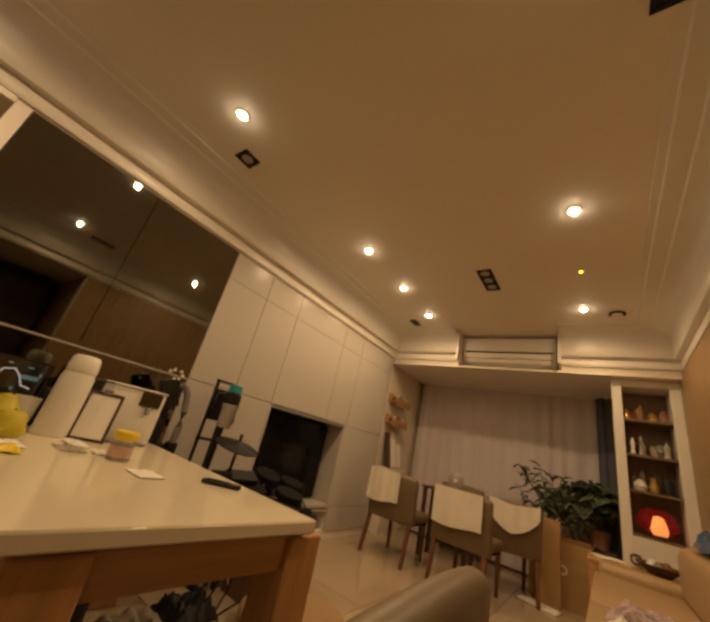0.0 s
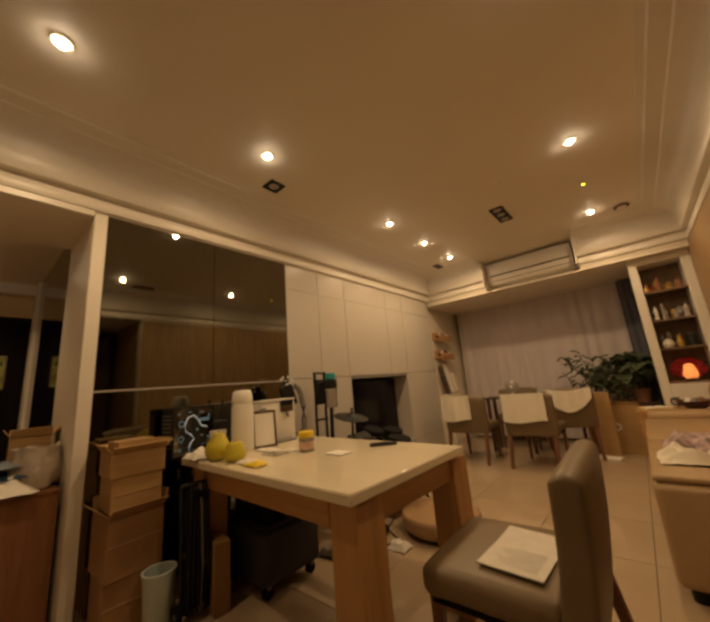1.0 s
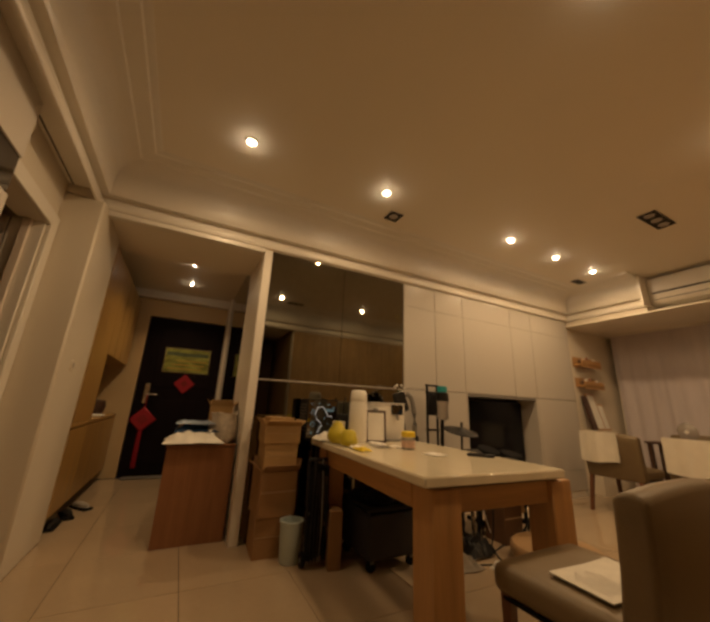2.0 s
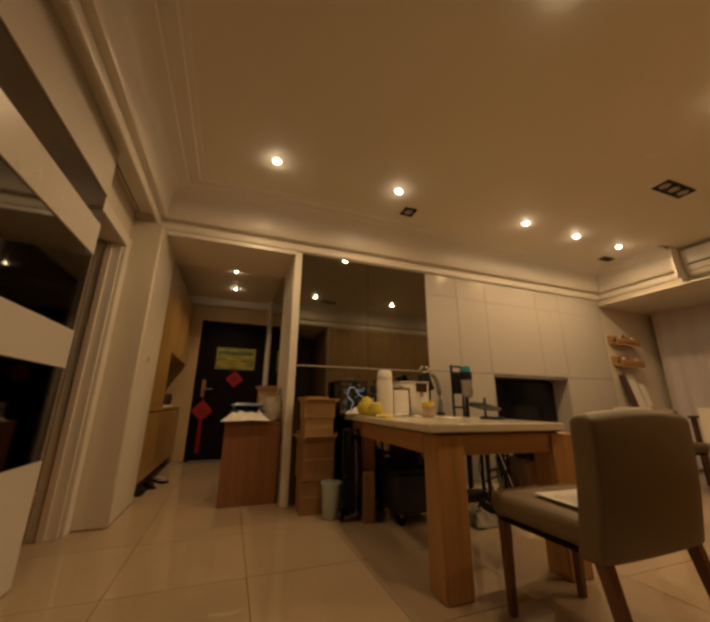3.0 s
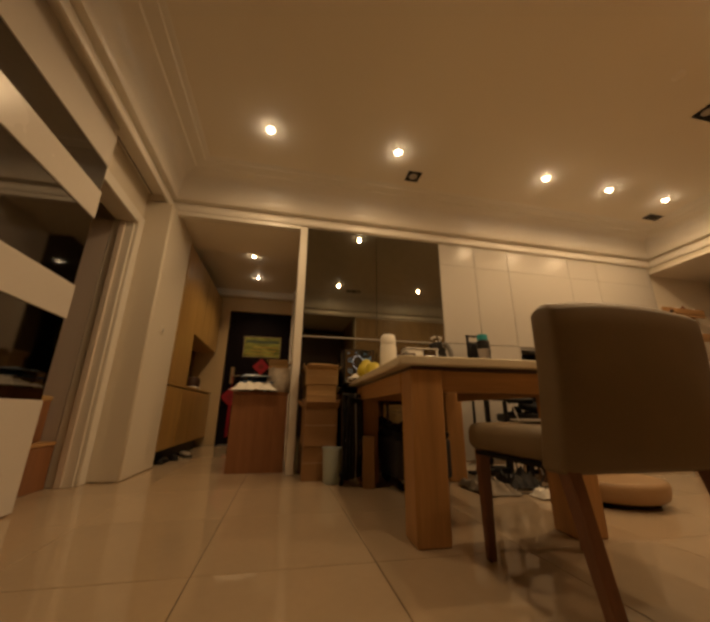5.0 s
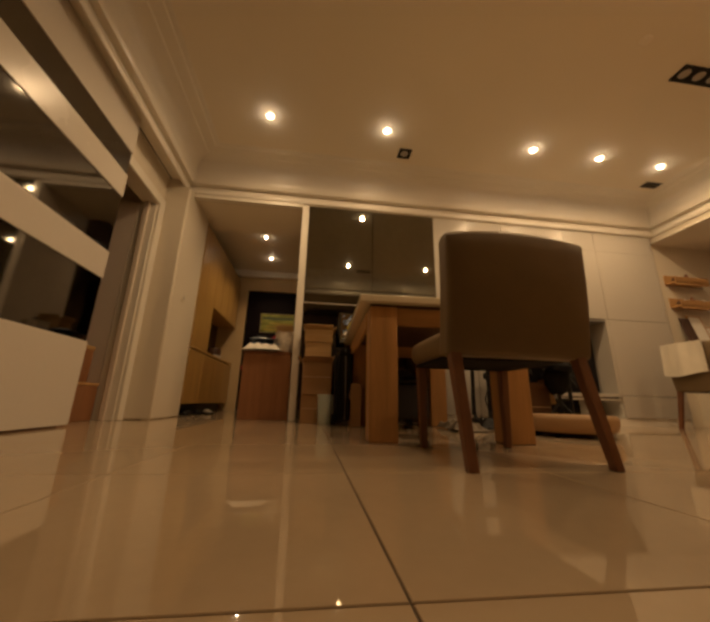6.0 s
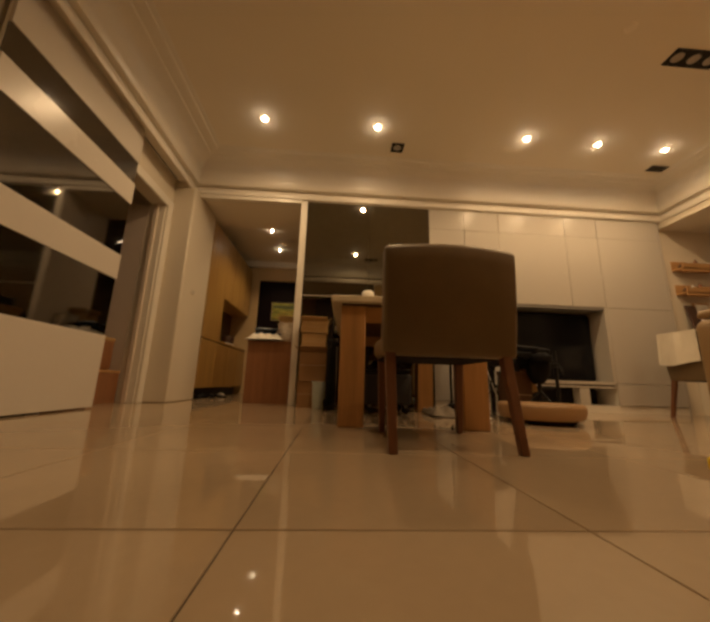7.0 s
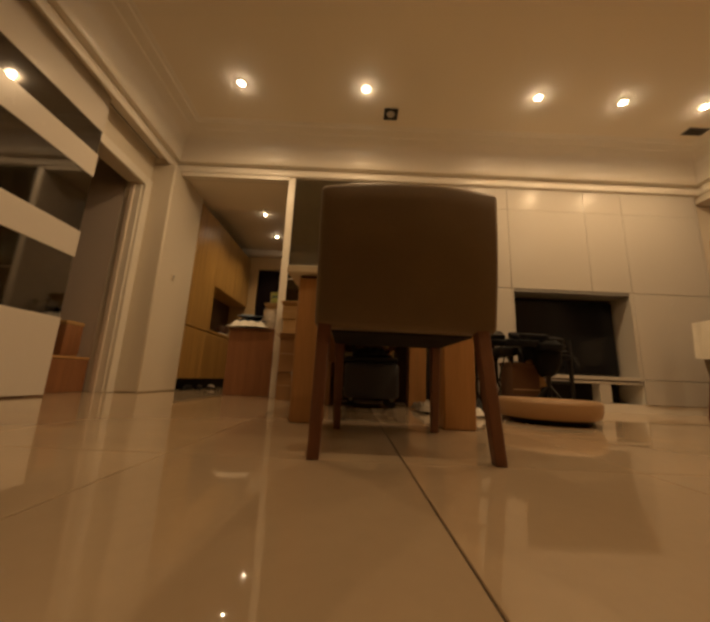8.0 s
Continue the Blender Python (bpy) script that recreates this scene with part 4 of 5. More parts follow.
# ---- drum kit and vacuum ----
kit = thing("drum_kit", "black electronic drum kit on a tubular rack before the television", "drum kit", (-1.95, 2.10, 0))
for x, y, hgt in ((-0.05, -0.36, 0.60), (-0.20, 0.02, 0.62), (-0.05, 0.44, 0.60)):
    part("rack_post", rod((x, y, 0.02), (x, y, hgt), 0.017), BLACK, kit)
    part("foot", join(box(x - 0.16, x + 0.16, y - 0.02, y + 0.02, 0.0, 0.03, 0.006)), RUBBER, kit)
part("rack_bar", tube([(-0.05, -0.36, 0.50), (-0.20, 0.02, 0.50), (-0.05, 0.44, 0.50)], 0.017), BLACK, kit)
part("rack_bar", tube([(-0.05, -0.36, 0.25), (-0.20, 0.02, 0.25), (-0.05, 0.44, 0.25)], 0.014), BLACK, kit)
for x, y, z, r, tl in ((0.02, -0.16, 0.56, 0.10, 14), (-0.10, 0.06, 0.63, 0.10, 18), (-0.02, 0.26, 0.60, 0.10, 14), (-0.08, 0.34, 0.47, 0.11, 8), (0.33, -0.15, 0.52, 0.11, 8), (0.24, -0.02, 0.58, 0.10, 12), (0.40, 0.0, 0.49, 0.09, 6)):
    pd = part("pad", moved(lathe([(0, -0.03), (r * 0.8, -0.03), (r, -0.02), (r, 0.012), (r * 0.94, 0.018), (0, 0.016)], 24), pose(x, y, z, 0, tl, 0)), RUBBER, kit, "black rubber drum pad")
    part("pad_arm", rod((x, y, z - 0.03), (x * 0.3 - 0.08, y, 0.50), 0.010), CHROME, pd)
for x, y, z, r, tl in ((0.05, -0.42, 0.83, 0.145, 14),):
    part("cymbal", moved(lathe([(0, 0.018), (0.02, 0.014), (0.03, 0.004), (r * 0.7, -0.006), (r, -0.016), (r, -0.021), (0.02, 0.0), (0, 0.0)], 28), pose(x, y, z, 0, tl, 0)), BLACK, kit, "black rubber cymbal pad")
    part("cymbal_rod", rod((x + 0.01, y, z + 0.06), (x - 0.02, y, 0.10), 0.010), BLACK, kit)
    part("clamp", box(x - 0.03, x + 0.03, y - 0.12, y + 0.02, 0.60, 0.66, 0.01), BLACK, kit)
for k in range(5):
    part("clamp", box(-0.16 + 0.03 * (k % 3), -0.09 + 0.03 * (k % 3), -0.22 + 0.15 * k, -0.16 + 0.15 * k, 0.47, 0.56 + 0.04 * (k % 2), 0.01), BLACK, kit)
    part("cable", tube([(-0.10, -0.18 + 0.15 * k, 0.56), (0.02, -0.14 + 0.15 * k, 0.46 - 0.03 * (k % 3)), (-0.02, -0.06 + 0.14 * k, 0.36), (-0.12, -0.02 + 0.13 * k, 0.50)], 0.006, 6), BLACK, kit)
part("side_panel", moved(box(-0.03, 0.03, -0.13, 0.13, 0.0, 0.18, 0.012), pose(0.20, 0.02, 0.34, 0, -18, 10)), BLACK, kit)
part("kick_tower", join(box(-0.02, 0.06, -0.09, 0.09, 0.03, 0.40, 0.02), box(-0.02, 0.25, -0.06, 0.06, 0.0, 0.03, 0.008)), BLACK, kit)
part("pedal", moved(box(0, 0.24, -0.045, 0.045, 0, 0.015, 0.004), pose(0.08, 0, 0.03, 0, -14, 0)), CHROME, kit)
part("sound_bar", box(-0.34, 0.20, -0.26, -0.12, 0.43, 0.50, 0.02), BLACK, kit, "long black pad rail")
for x, y in ((-0.30, -0.22), (-0.12, -0.16), (0.02, -0.24), (0.16, -0.16)):
    part("leg", rod((x, y, 0.0), (x * 0.94, y, 0.44), 0.016), BLACK, kit)
part("stay", tube([(-0.30, -0.22, 0.10), (-0.05, -0.20, 0.22), (0.16, -0.18, 0.12)], 0.012), CHROME, kit)
part("stay", tube([(-0.12, -0.2, 0.42), (-0.02, -0.26, 0.2), (0.02, -0.3, 0.02)], 0.012), CHROME, kit)
for k in range(5):
    part("cable", tube([(-0.3 + 0.11 * k, -0.2, 0.43), (-0.26 + 0.12 * k, -0.29, 0.24 + 0.03 * (k % 2)), (-0.22 + 0.1 * k, -0.26, 0.06), (-0.1 + 0.09 * k, -0.38, 0.01)], 0.006, 6), BLACK, kit)
part("module", moved(box(-0.05, 0.05, -0.12, 0.12, -0.02, 0.02, 0.006), pose(-0.02, -0.25, 0.62, 0, 30, 0)), BLACK, kit)
part("cable", tube([(-0.05, -0.30, 0.60), (0.05, -0.28, 0.35), (0.10, -0.20, 0.05), (0.20, -0.05, 0.012), (0.32, -0.16, 0.010)], 0.005, 6), WHITE, kit, "white cable")
throne = thing("drum_stool", "black drum stool with a slumped dark cover", "stool", (-1.62, 2.12, 0))
cov = lathe([(0, 0.26), (0.035, 0.26), (0.06, 0.30), (0.085, 0.37), (0.092, 0.44), (0.08, 0.50), (0.05, 0.53), (0, 0.54)], 26)
for v in cov.verts:
    v.co += Vector(noise.noise_vector(v.co * 7)) * 0.045
part("cushion", cov, RUBBER, throne)
part("column", rod((0, 0, 0.10), (0, 0, 0.32), 0.016), BLACK, throne)
for k in range(3):
    a = k * 2.0944 + 0.4
    part("leg", rod((0, 0, 0.22), (0.19 * math.cos(a), 0.19 * math.sin(a), 0.012), 0.010), BLACK, throne)
vac = thing("vacuum_cleaner", "black upright cordless vacuum on a stand with a teal cap", "vacuum cleaner", (-2.16, 1.64, 0))
for y in (-0.06, 0.06):
    part("stand_post", rod((-0.06, y, 0.02), (-0.06, y, 1.215), 0.012), BLACK, vac)
for z in (1.205, 1.14, 0.80):
    part("crossbar", rod((-0.06, -0.075, z), (-0.06, 0.075, z), 0.010), BLACK, vac)
part("stand_base", box(-0.14, 0.12, -0.13, 0.13, 0.0, 0.022, 0.008), BLACK, vac)
part("holder", box(-0.075, -0.03, -0.055, 0.055, 0.93, 1.13, 0.008), BLACK, vac)
part("cup", lathe([(0, 0.90), (0.045, 0.90), (0.05, 0.91), (0.05, 1.03), (0.055, 1.04), (0.055, 1.06), (0, 1.06)], 22, (0.06, 0.02)), CLOUDY, vac, "clear dust cup")
mt = part("motor", lathe([(0.05, 1.06), (0.058, 1.07), (0.056, 1.13), (0.045, 1.14), (0, 1.14)], 22, (0.06, 0.02)), BLACK, vac)
part("cap", lathe([(0.042, 1.14), (0.047, 1.145), (0.047, 1.19), (0.040, 1.196), (0, 1.196)], 22, (0.06, 0.02)), TEAL, mt, "teal cap")
part("grip", tube([(0.03, 0.07, 1.10), (0.02, 0.11, 1.06), (0.02, 0.11, 0.95), (0.03, 0.07, 0.90)], 0.014), BLACK, vac)
part("wand", rod((0.05, 0.02, 0.90), (0.04, 0.0, 0.10), 0.018), BLACK, vac)
part("floor_head", box(-0.02, 0.12, -0.12, 0.12, 0.023, 0.075, 0.012), BLACK, vac)
cush = thing("round_board", "low round tan wooden platform, the shadow under it modelled as a black disc", "platform", (-1.30, 1.90, 0))
part("deck", lathe([(0, 0.030), (0.255, 0.030), (0.274, 0.045), (0.283, 0.075), (0.285, 0.108), (0.281, 0.124), (0.268, 0.135), (0, 0.137)], 48), BOARD_TAN, cush, "tan wooden deck with a rounded edge")
# black disc stands in for the dark shadow under the deck
part("base", lathe([(0, 0.012), (0.215, 0.012), (0.23, 0.020), (0.235, 0.031), (0, 0.032)], 36), RUBBER, cush)
for k in range(4):
    a = k * 1.5708 + 0.6
    part("foot", rod((0.2 * math.cos(a), 0.2 * math.sin(a), 0), (0.2 * math.cos(a), 0.2 * math.sin(a), 0.014), 0.025), RUBBER, cush)
open_box = carton(-1.90, -1.70, 1.90, 2.10, 0.0, 0.34, 0.42, "small dark cardboard box with bent flaps beside the drum rack", BROWN_BOX, 11)
part("flap", moved(box(-0.003, 0.003, -0.05, 0.05, 0.0, 0.21), pose(0.09, 0.105, 0.20, 12, 0, 0)), CARTON, open_box, "pale bent flap")
crumple("white_bag", "small crumpled white paper bag by the round platform", "bag", -1.42, 1.52, 0, 0.14, 0.10, 0.06, PAPER, 4.4)

for k, (pts, mt) in enumerate((([(-1.75, 1.35, 0.006), (-1.60, 1.45, 0.006), (-1.62, 1.62, 0.006), (-1.80, 1.66, 0.006), (-1.95, 1.55, 0.006)], WHITE), ([(-1.55, 1.42, 0.006), (-1.48, 1.60, 0.006), (-1.66, 1.72, 0.006), (-1.72, 1.9, 0.006)], BLACK))):
    single("cable", tube(pts, 0.005, 6), mt, ("white" if mt is WHITE else "black") + " cable looping over the floor by the drum rack", "cable")
crumple("rumpled_bag", "pale grey rumpled sack on the floor under the table end", "bag", -1.66, 1.30, 0, 0.36, 0.26, 0.085, surface("dull_sack", (0.26, 0.22, 0.17), 0.7, vary=0.2, scale=14, fine=60, bump=0.004), 3.7, 22)
crumple("dark_bag", "dark slumped bag on the floor by the drum rack", "bag", -1.72, 1.55, 0, 0.26, 0.24, 0.15, BLACK, 15.0, 18)

# ---- sofa and bay ----
sofa = thing("sofa", "tan leather sofa with a low seat end and plump back", "sofa", (0, 0, 0))
part("seat_block", box(-0.05, 0.67, 1.72, 3.75, 0.06, 0.50, 0.035, 4), SOFA, sofa)
part("seat_cushion", box(-0.045, 0.50, 1.74, 2.72, 0.503, 0.535, 0.015, 3), SOFA, sofa)
part("seat_cushion", box(-0.045, 0.50, 2.73, 3.74, 0.503, 0.535, 0.015, 3), SOFA, sofa)
part("backrest", box(0.42, 0.68, 2.3, 3.75, 0.50, 0.86, 0.09, 5), SOFA, sofa)
part("armrest", box(-0.02, 0.67, 3.76, 3.98, 0.06, 0.60, 0.05, 4), SOFA, sofa)
for x in (0.02, 0.60):
    for y in (1.79, 3.90):
        part("foot", rod((x, y, 0), (x, y, 0.062), 0.028, 0.034), BLACK, sofa)
crumple("laundry", "heap of purple patterned laundry on the sofa", "laundry", 0.26, 2.30, 0.535, 0.46, 0.50, 0.115, MOTTLED, 1.3, 34)
crumple("white_cloth", "white cloth rumpled beside the laundry on the sofa", "cloth", 0.14, 2.06, 0.535, 0.30, 0.22, 0.09, TOWEL, 6.3, 24)
crumple("dark_cushion", "dark blue cloth lying on the sofa back", "cloth", 0.55, 3.1, 0.86, 0.2, 0.5, 0.14, BLUE, 8.3, 14)
toy = thing("toy_block", "small yellow plastic toy on the floor by the sofa", "toy", (0.06, 1.60, 0), 20)
part("block", box(-0.022, 0.022, -0.022, 0.022, 0, 0.045, 0.008), YELLOW, toy)
part("knob", lathe([(0, 0.056), (0.010, 0.054), (0.012, 0.045)], 14), YELLOW, toy)

bench = thing("bench", "low tan wooden bench in front of the display cabinet", "bench", (0.28, 4.30, 0))
part("top", box(-0.38, 0.40, -0.28, 0.19, 0.545, 0.575, 0.005), BAMBOO, bench)
part("front", box(-0.37, 0.39, -0.27, -0.25, 0.0, 0.545), BAMBOO, bench)
for x in (-0.37, 0.37):
    part("side", box(x, x + 0.02, -0.25, 0.18, 0, 0.545), BAMBOO, bench)
cab = thing("display_cabinet", "white framed display cabinet with dark shelves of ornaments", "cabinet", (0.40, 4.50, 0))
part("side", box(-0.25, -0.17, 0, 0.33, 0, 2.22, 0.004), WHITE, cab)
part("side", box(0.20, 0.284, 0, 0.33, 0, 2.22, 0.004), WHITE, cab)
part("top_rail", box(-0.17, 0.20, 0.0, 0.33, 2.15, 2.22), WHITE, cab)
part("back", box(-0.17, 0.20, 0.30, 0.32, 0.60, 2.15), CABINET_BACK, cab)
part("lower_front", box(-0.17, 0.20, 0.0, 0.30, 0.0, 0.80), WHITE, cab)
for z in (0.815, 1.185, 1.50, 1.83):
    part("shelf", box(-0.168, 0.198, 0.015, 0.298, z - 0.02, z), CABINET_BACK, cab)
ORN = [("bowl", -0.05, 1.83, GOLD, [(0, 0), (0.03, 0), (0.07, 0.05), (0.066, 0.05), (0.03, 0.008), (0, 0.008)]), ("pot", 0.09, 1.50, GREY, [(0, 0), (0.04, 0), (0.06, 0.05), (0.04, 0.1), (0.02, 0.12), (0, 0.13)]),
       ("vase", -0.09, 1.50, DARKWOOD, [(0, 0), (0.03, 0), (0.05, 0.06), (0.02, 0.12), (0.03, 0.15), (0, 0.14)]), ("teapot", -0.08, 1.185, PAPER, [(0, 0), (0.04, 0), (0.055, 0.04), (0.035, 0.08), (0.01, 0.1), (0, 0.1)]),
       ("jug", 0.02, 1.185, GOLD, [(0, 0), (0.03, 0), (0.04, 0.05), (0.02, 0.1), (0.028, 0.13), (0, 0.12)]), ("tin", 0.12, 1.185, BLACK, [(0, 0), (0.045, 0), (0.045, 0.12), (0.04, 0.13), (0, 0.13)]), ("cup", -0.10, 1.83, RED, [(0, 0), (0.03, 0), (0.036, 0.07), (0.032, 0.07), (0, 0.01)])]
for nm, x, z, mt, pr in ORN:
    o = single(nm, lathe(pr, 18), mt, "small " + {"bowl": "gold metal bowl", "pot": "grey lidded pot", "vase": "dark wooden vase", "teapot": "pale ceramic teapot", "jug": "gold ceramic jug", "tin": "black round tin", "cup": "red lacquer cup"}[nm] + " on the display shelf", nm, (0.40 + x, 4.62, z), group="shelf ornaments")
srnd = random.Random(77)
for z, ys in ((1.185, 4.70), (1.50, 4.70), (1.83, 4.70), (1.50, 4.55), (1.83, 4.55)):
    for k in range(4):
        hgt, r = srnd.uniform(0.06, 0.19), srnd.uniform(0.022, 0.038)
        kind, mt = srnd.choice((("figurine", PAPER), ("figurine", CLOUDY), ("vase", GREY), ("figurine", GOLD), ("jar", LENS_OFF), ("vase", SOIL_POT)))
        single(kind, lathe([(0, 0), (r, 0), (r * srnd.uniform(0.5, 1.2), hgt * 0.3), (r * srnd.uniform(0.4, 1.1), hgt * 0.6), (r * srnd.uniform(0.3, 0.8), hgt * 0.8), (0, hgt)], 12), mt,
               {PAPER: "small pale ceramic", CLOUDY: "small glass", GREY: "small grey stoneware", GOLD: "small gilded", LENS_OFF: "small beige stone", SOIL_POT: "small brown clay"}[mt] + " " + kind + " on the display shelf", kind,
               (0.275 + 0.085 * k + srnd.uniform(-0.015, 0.015), ys, z + 0.001), group="shelf ornaments")
salt = thing("salt_lamp", "glowing orange salt crystal lamp on a wooden foot", "lamp", (0.42, 4.58, 0.815))
sb = lathe([(0, 0.03), (0.045, 0.032), (0.062, 0.07), (0.055, 0.13), (0.035, 0.175), (0, 0.19)], 10)
for v in sb.verts:
    v.co += Vector(noise.noise_vector(v.co * 20)) * 0.010
part("crystal", sb, SALT, salt, "glowing orange crystal")
part("foot", lathe([(0, 0), (0.05, 0), (0.05, 0.03), (0, 0.034)], 18), DARKWOOD, salt)
red = thing("red_ornament", "crumpled red festive paper flower behind the salt lamp", "ornament", (0.42, 4.70, 0.815))
for k in range(11):
    a = math.pi * (0.02 + 0.96 * k / 10)
    petal = sheet(lambda u, v, a=a, k=k: Vector((0.012 * noise.noise(Vector((u * 4, v * 4, k))), 0.03 * noise.noise(Vector((u * 5, v * 5, k + 9.0))), 0)) + Vector((math.cos(a), 0, math.sin(a))) * (0.03 + (0.075 + 0.045 * (k % 2)) * v) + Vector((-math.sin(a), 0, math.cos(a))) * (u - 0.5) * 0.10 * (0.4 + math.sin(v * 2.6)) + Vector((0, 0.006 * (k % 3), 0.10)), 6, 6, 0.003)
    part("petal", petal, RED, red)
part("stem", rod((0, 0, 0), (0, 0, 0.12), 0.012), RED, red)
bowl = thing("fruit_bowl", "dark red wooden bowl with small things on the bench", "bowl", (0.36, 4.20, 0.575))
part("bowl", lathe([(0, 0), (0.06, 0), (0.13, 0.05), (0.145, 0.075), (0.138, 0.075), (0.06, 0.012), (0, 0.012)], 26), DARKWOOD, bowl)
for x, y, mt in ((-0.04, 0.0, PAPER), (0.05, 0.02, SOIL_POT), (0.0, -0.05, GREY)):
    part("item", lathe([(0, 0.02), (0.03, 0.03), (0.04, 0.065), (0.02, 0.10), (0, 0.105)], 14, (x, y)), mt, bowl)
mag = thing("magazines", "thin stack of yellow and white magazines on the bench", "magazines", (0.06, 4.17, 0.575), 20)
for k, mt in enumerate((PAPER, YELLOW, PAPER)):
    part("magazine", moved(box(-0.11, 0.11, -0.08, 0.08, k * 0.008, k * 0.008 + 0.007, 0.001), pose(0, 0, 0, 0, 0, k * 9)), mt, mag)
ringcup = thing("ring_handle_mug", "white mug with a dark round handle by the cabinet", "mug", (0.23, 4.40, 0.575))
part("mug", lathe([(0, 0), (0.04, 0), (0.042, 0.10), (0.038, 0.10), (0.036, 0.008), (0, 0.008)], 20), WHITE, ringcup)
part("ring", moved(tube([(0.035 * math.cos(k * 0.4), 0, 0.035 * math.sin(k * 0.4)) for k in range(17)], 0.007), pose(0.0, -0.05, 0.055)), BLACK, ringcup)

planter = carton(-0.63, -0.08, 4.76, 5.16, 0.0, 0.56, 0.22, "large orange-brown cardboard box with a white ring mark", CARTON, 21)
part("ring_mark", moved(lathe([(0.026, -0.001), (0.044, -0.001), (0.044, 0.001), (0.026, 0.001)], 24), pose(0.03, -0.2015, 0.31, 90)), PAPER, planter, "white printed ring")
carton(-0.52, -0.34, 4.60, 4.75, 0.0, 0.72, 0, "tall orange-brown cardboard carton by the chairs", CARTON, 22)
single("slab", box(-0.17, 0.17, -0.07, 0.07, 0, 0.025, 0.006), PAPER, "white flat packet lying on the floor by the cartons", "packet", (-0.50, 4.46, 0), -12)


def houseplant(x, y, z, seed, height, spread, n, label, leaf=0.13, slim=0.17):
    rnd = random.Random(seed)
    p = thing("potted_plant", label, "plant", (x, y, z))
    part("pot", lathe([(0, 0), (0.075, 0), (0.095, 0.15), (0.10, 0.16), (0.09, 0.16), (0.08, 0.13), (0, 0.13)], 22), SOIL_POT, p)
    leaves, stems = bmesh.new(), []
    for k in range(n):
        a = rnd.uniform(0, 6.283)
        hh = height * rnd.uniform(0.55, 1.0)
        rr = spread * rnd.uniform(0.25, 1.0)
        mid = Vector((0.35 * rr * math.cos(a), 0.35 * rr * math.sin(a), 0.13 + hh * 0.6))
        tip = Vector((rr * math.cos(a), rr * math.sin(a), 0.13 + hh))
        stems.append(tube([(0, 0, 0.12), mid, tip], 0.0045, 5))
        for j in range(11):
            f = rnd.uniform(0.35, 1.05)
            q = mid.lerp(tip, max(0, (f - 0.4) / 0.6)) if f > 0.4 else Vector((0, 0, 0.12)).lerp(mid, f / 0.4)
            L = leaf * rnd.uniform(0.55, 1.25)
            w = L * slim * rnd.uniform(0.7, 1.4)
            m = Matrix.Translation(q) @ Euler((rnd.uniform(-0.5, 0.9), rnd.uniform(-0.6, 0.6), rnd.uniform(0, 6.28))).to_matrix().to_4x4()
            pts = [(0, 0, 0), (w, L * 0.3, 0.006), (w * 0.9, L * 0.6, 0.0), (0, L, -0.35 * L), (-w * 0.9, L * 0.6, 0.0), (-w, L * 0.3, 0.006)]
            vs = [leaves.verts.new(m @ Vector(c)) for c in pts]
            ce = leaves.verts.new(m @ Vector((0, L * 0.45, -0.008)))
            for i in range(6):
                leaves.faces.new((ce, vs[i], vs[(i + 1) % 6]))
    tagged(part("stem", join(*stems), STEM, p), kind="stuff")
    lf = part("foliage", leaves, LEAF, p)
    tagged(lf, kind="stuff")


houseplant(-0.46, 4.96, 0.34, 5, 0.80, 0.42, 18, "bushy green potted plant standing in the cardboard box")
houseplant(-0.22, 4.97, 0.34, 6, 0.62, 0.30, 16, "dark green potted plant in the cardboard box")
stand2 = thing("plant_shelf", "dark low plant stand by the window", "plant stand", (-0.02, 5.05, 0))
part("top", box(-0.14, 0.14, -0.14, 0.14, 0.55, 0.57), DARKWOOD, stand2)
for sx in (-0.12, 0.12):
    for sy in (-0.12, 0.12):
        part("leg", rod((sx, sy, 0), (sx, sy, 0.55), 0.012), DARKWOOD, stand2)
houseplant(-0.02, 5.05, 0.571, 9, 0.46, 0.26, 16, "dark broad-leaved potted plant on the stand", 0.19, 0.34)


def curtain(name, x0, x1, y, z0, z1, amp, pitch, material, label, seed):
    def f(u, v):
        x = x0 + (x1 - x0) * u
        fold = math.sin((x + 0.11 * noise.noise(Vector((x * 2.3, seed, 0)))) * 6.283 / pitch) * (0.55 + 0.6 * noise.noise(Vector((x * 3.1, seed + 4, 0))))
        return Vector((x, y + amp * fold * (0.6 + 0.4 * v) + 0.02 * noise.noise(Vector((x * 1.5, v, seed))), z1 + (z0 - z1) * v))
    n = int((x1 - x0) / pitch * 10)
    return single(name, sheet(f, n, 8, 0.0), material, label, "curtain")


curtain("curtain", -2.40, 0.02, 5.46, 0.04, 2.215, 0.030, 0.175, CURTAIN, "pale grey sheer curtain hanging in soft folds across the window", 1)
curtain("curtain", 0.0, 0.17, 5.40, 0.04, 2.215, 0.03, 0.075, CURTAIN_DARK, "dark blue-grey curtain gathered beside the cabinet", 2)
setting("trim_curtain_rail", box(-2.45, 0.6, 5.40, 5.50, 2.205, 2.224), TRIM, "cream curtain rail")

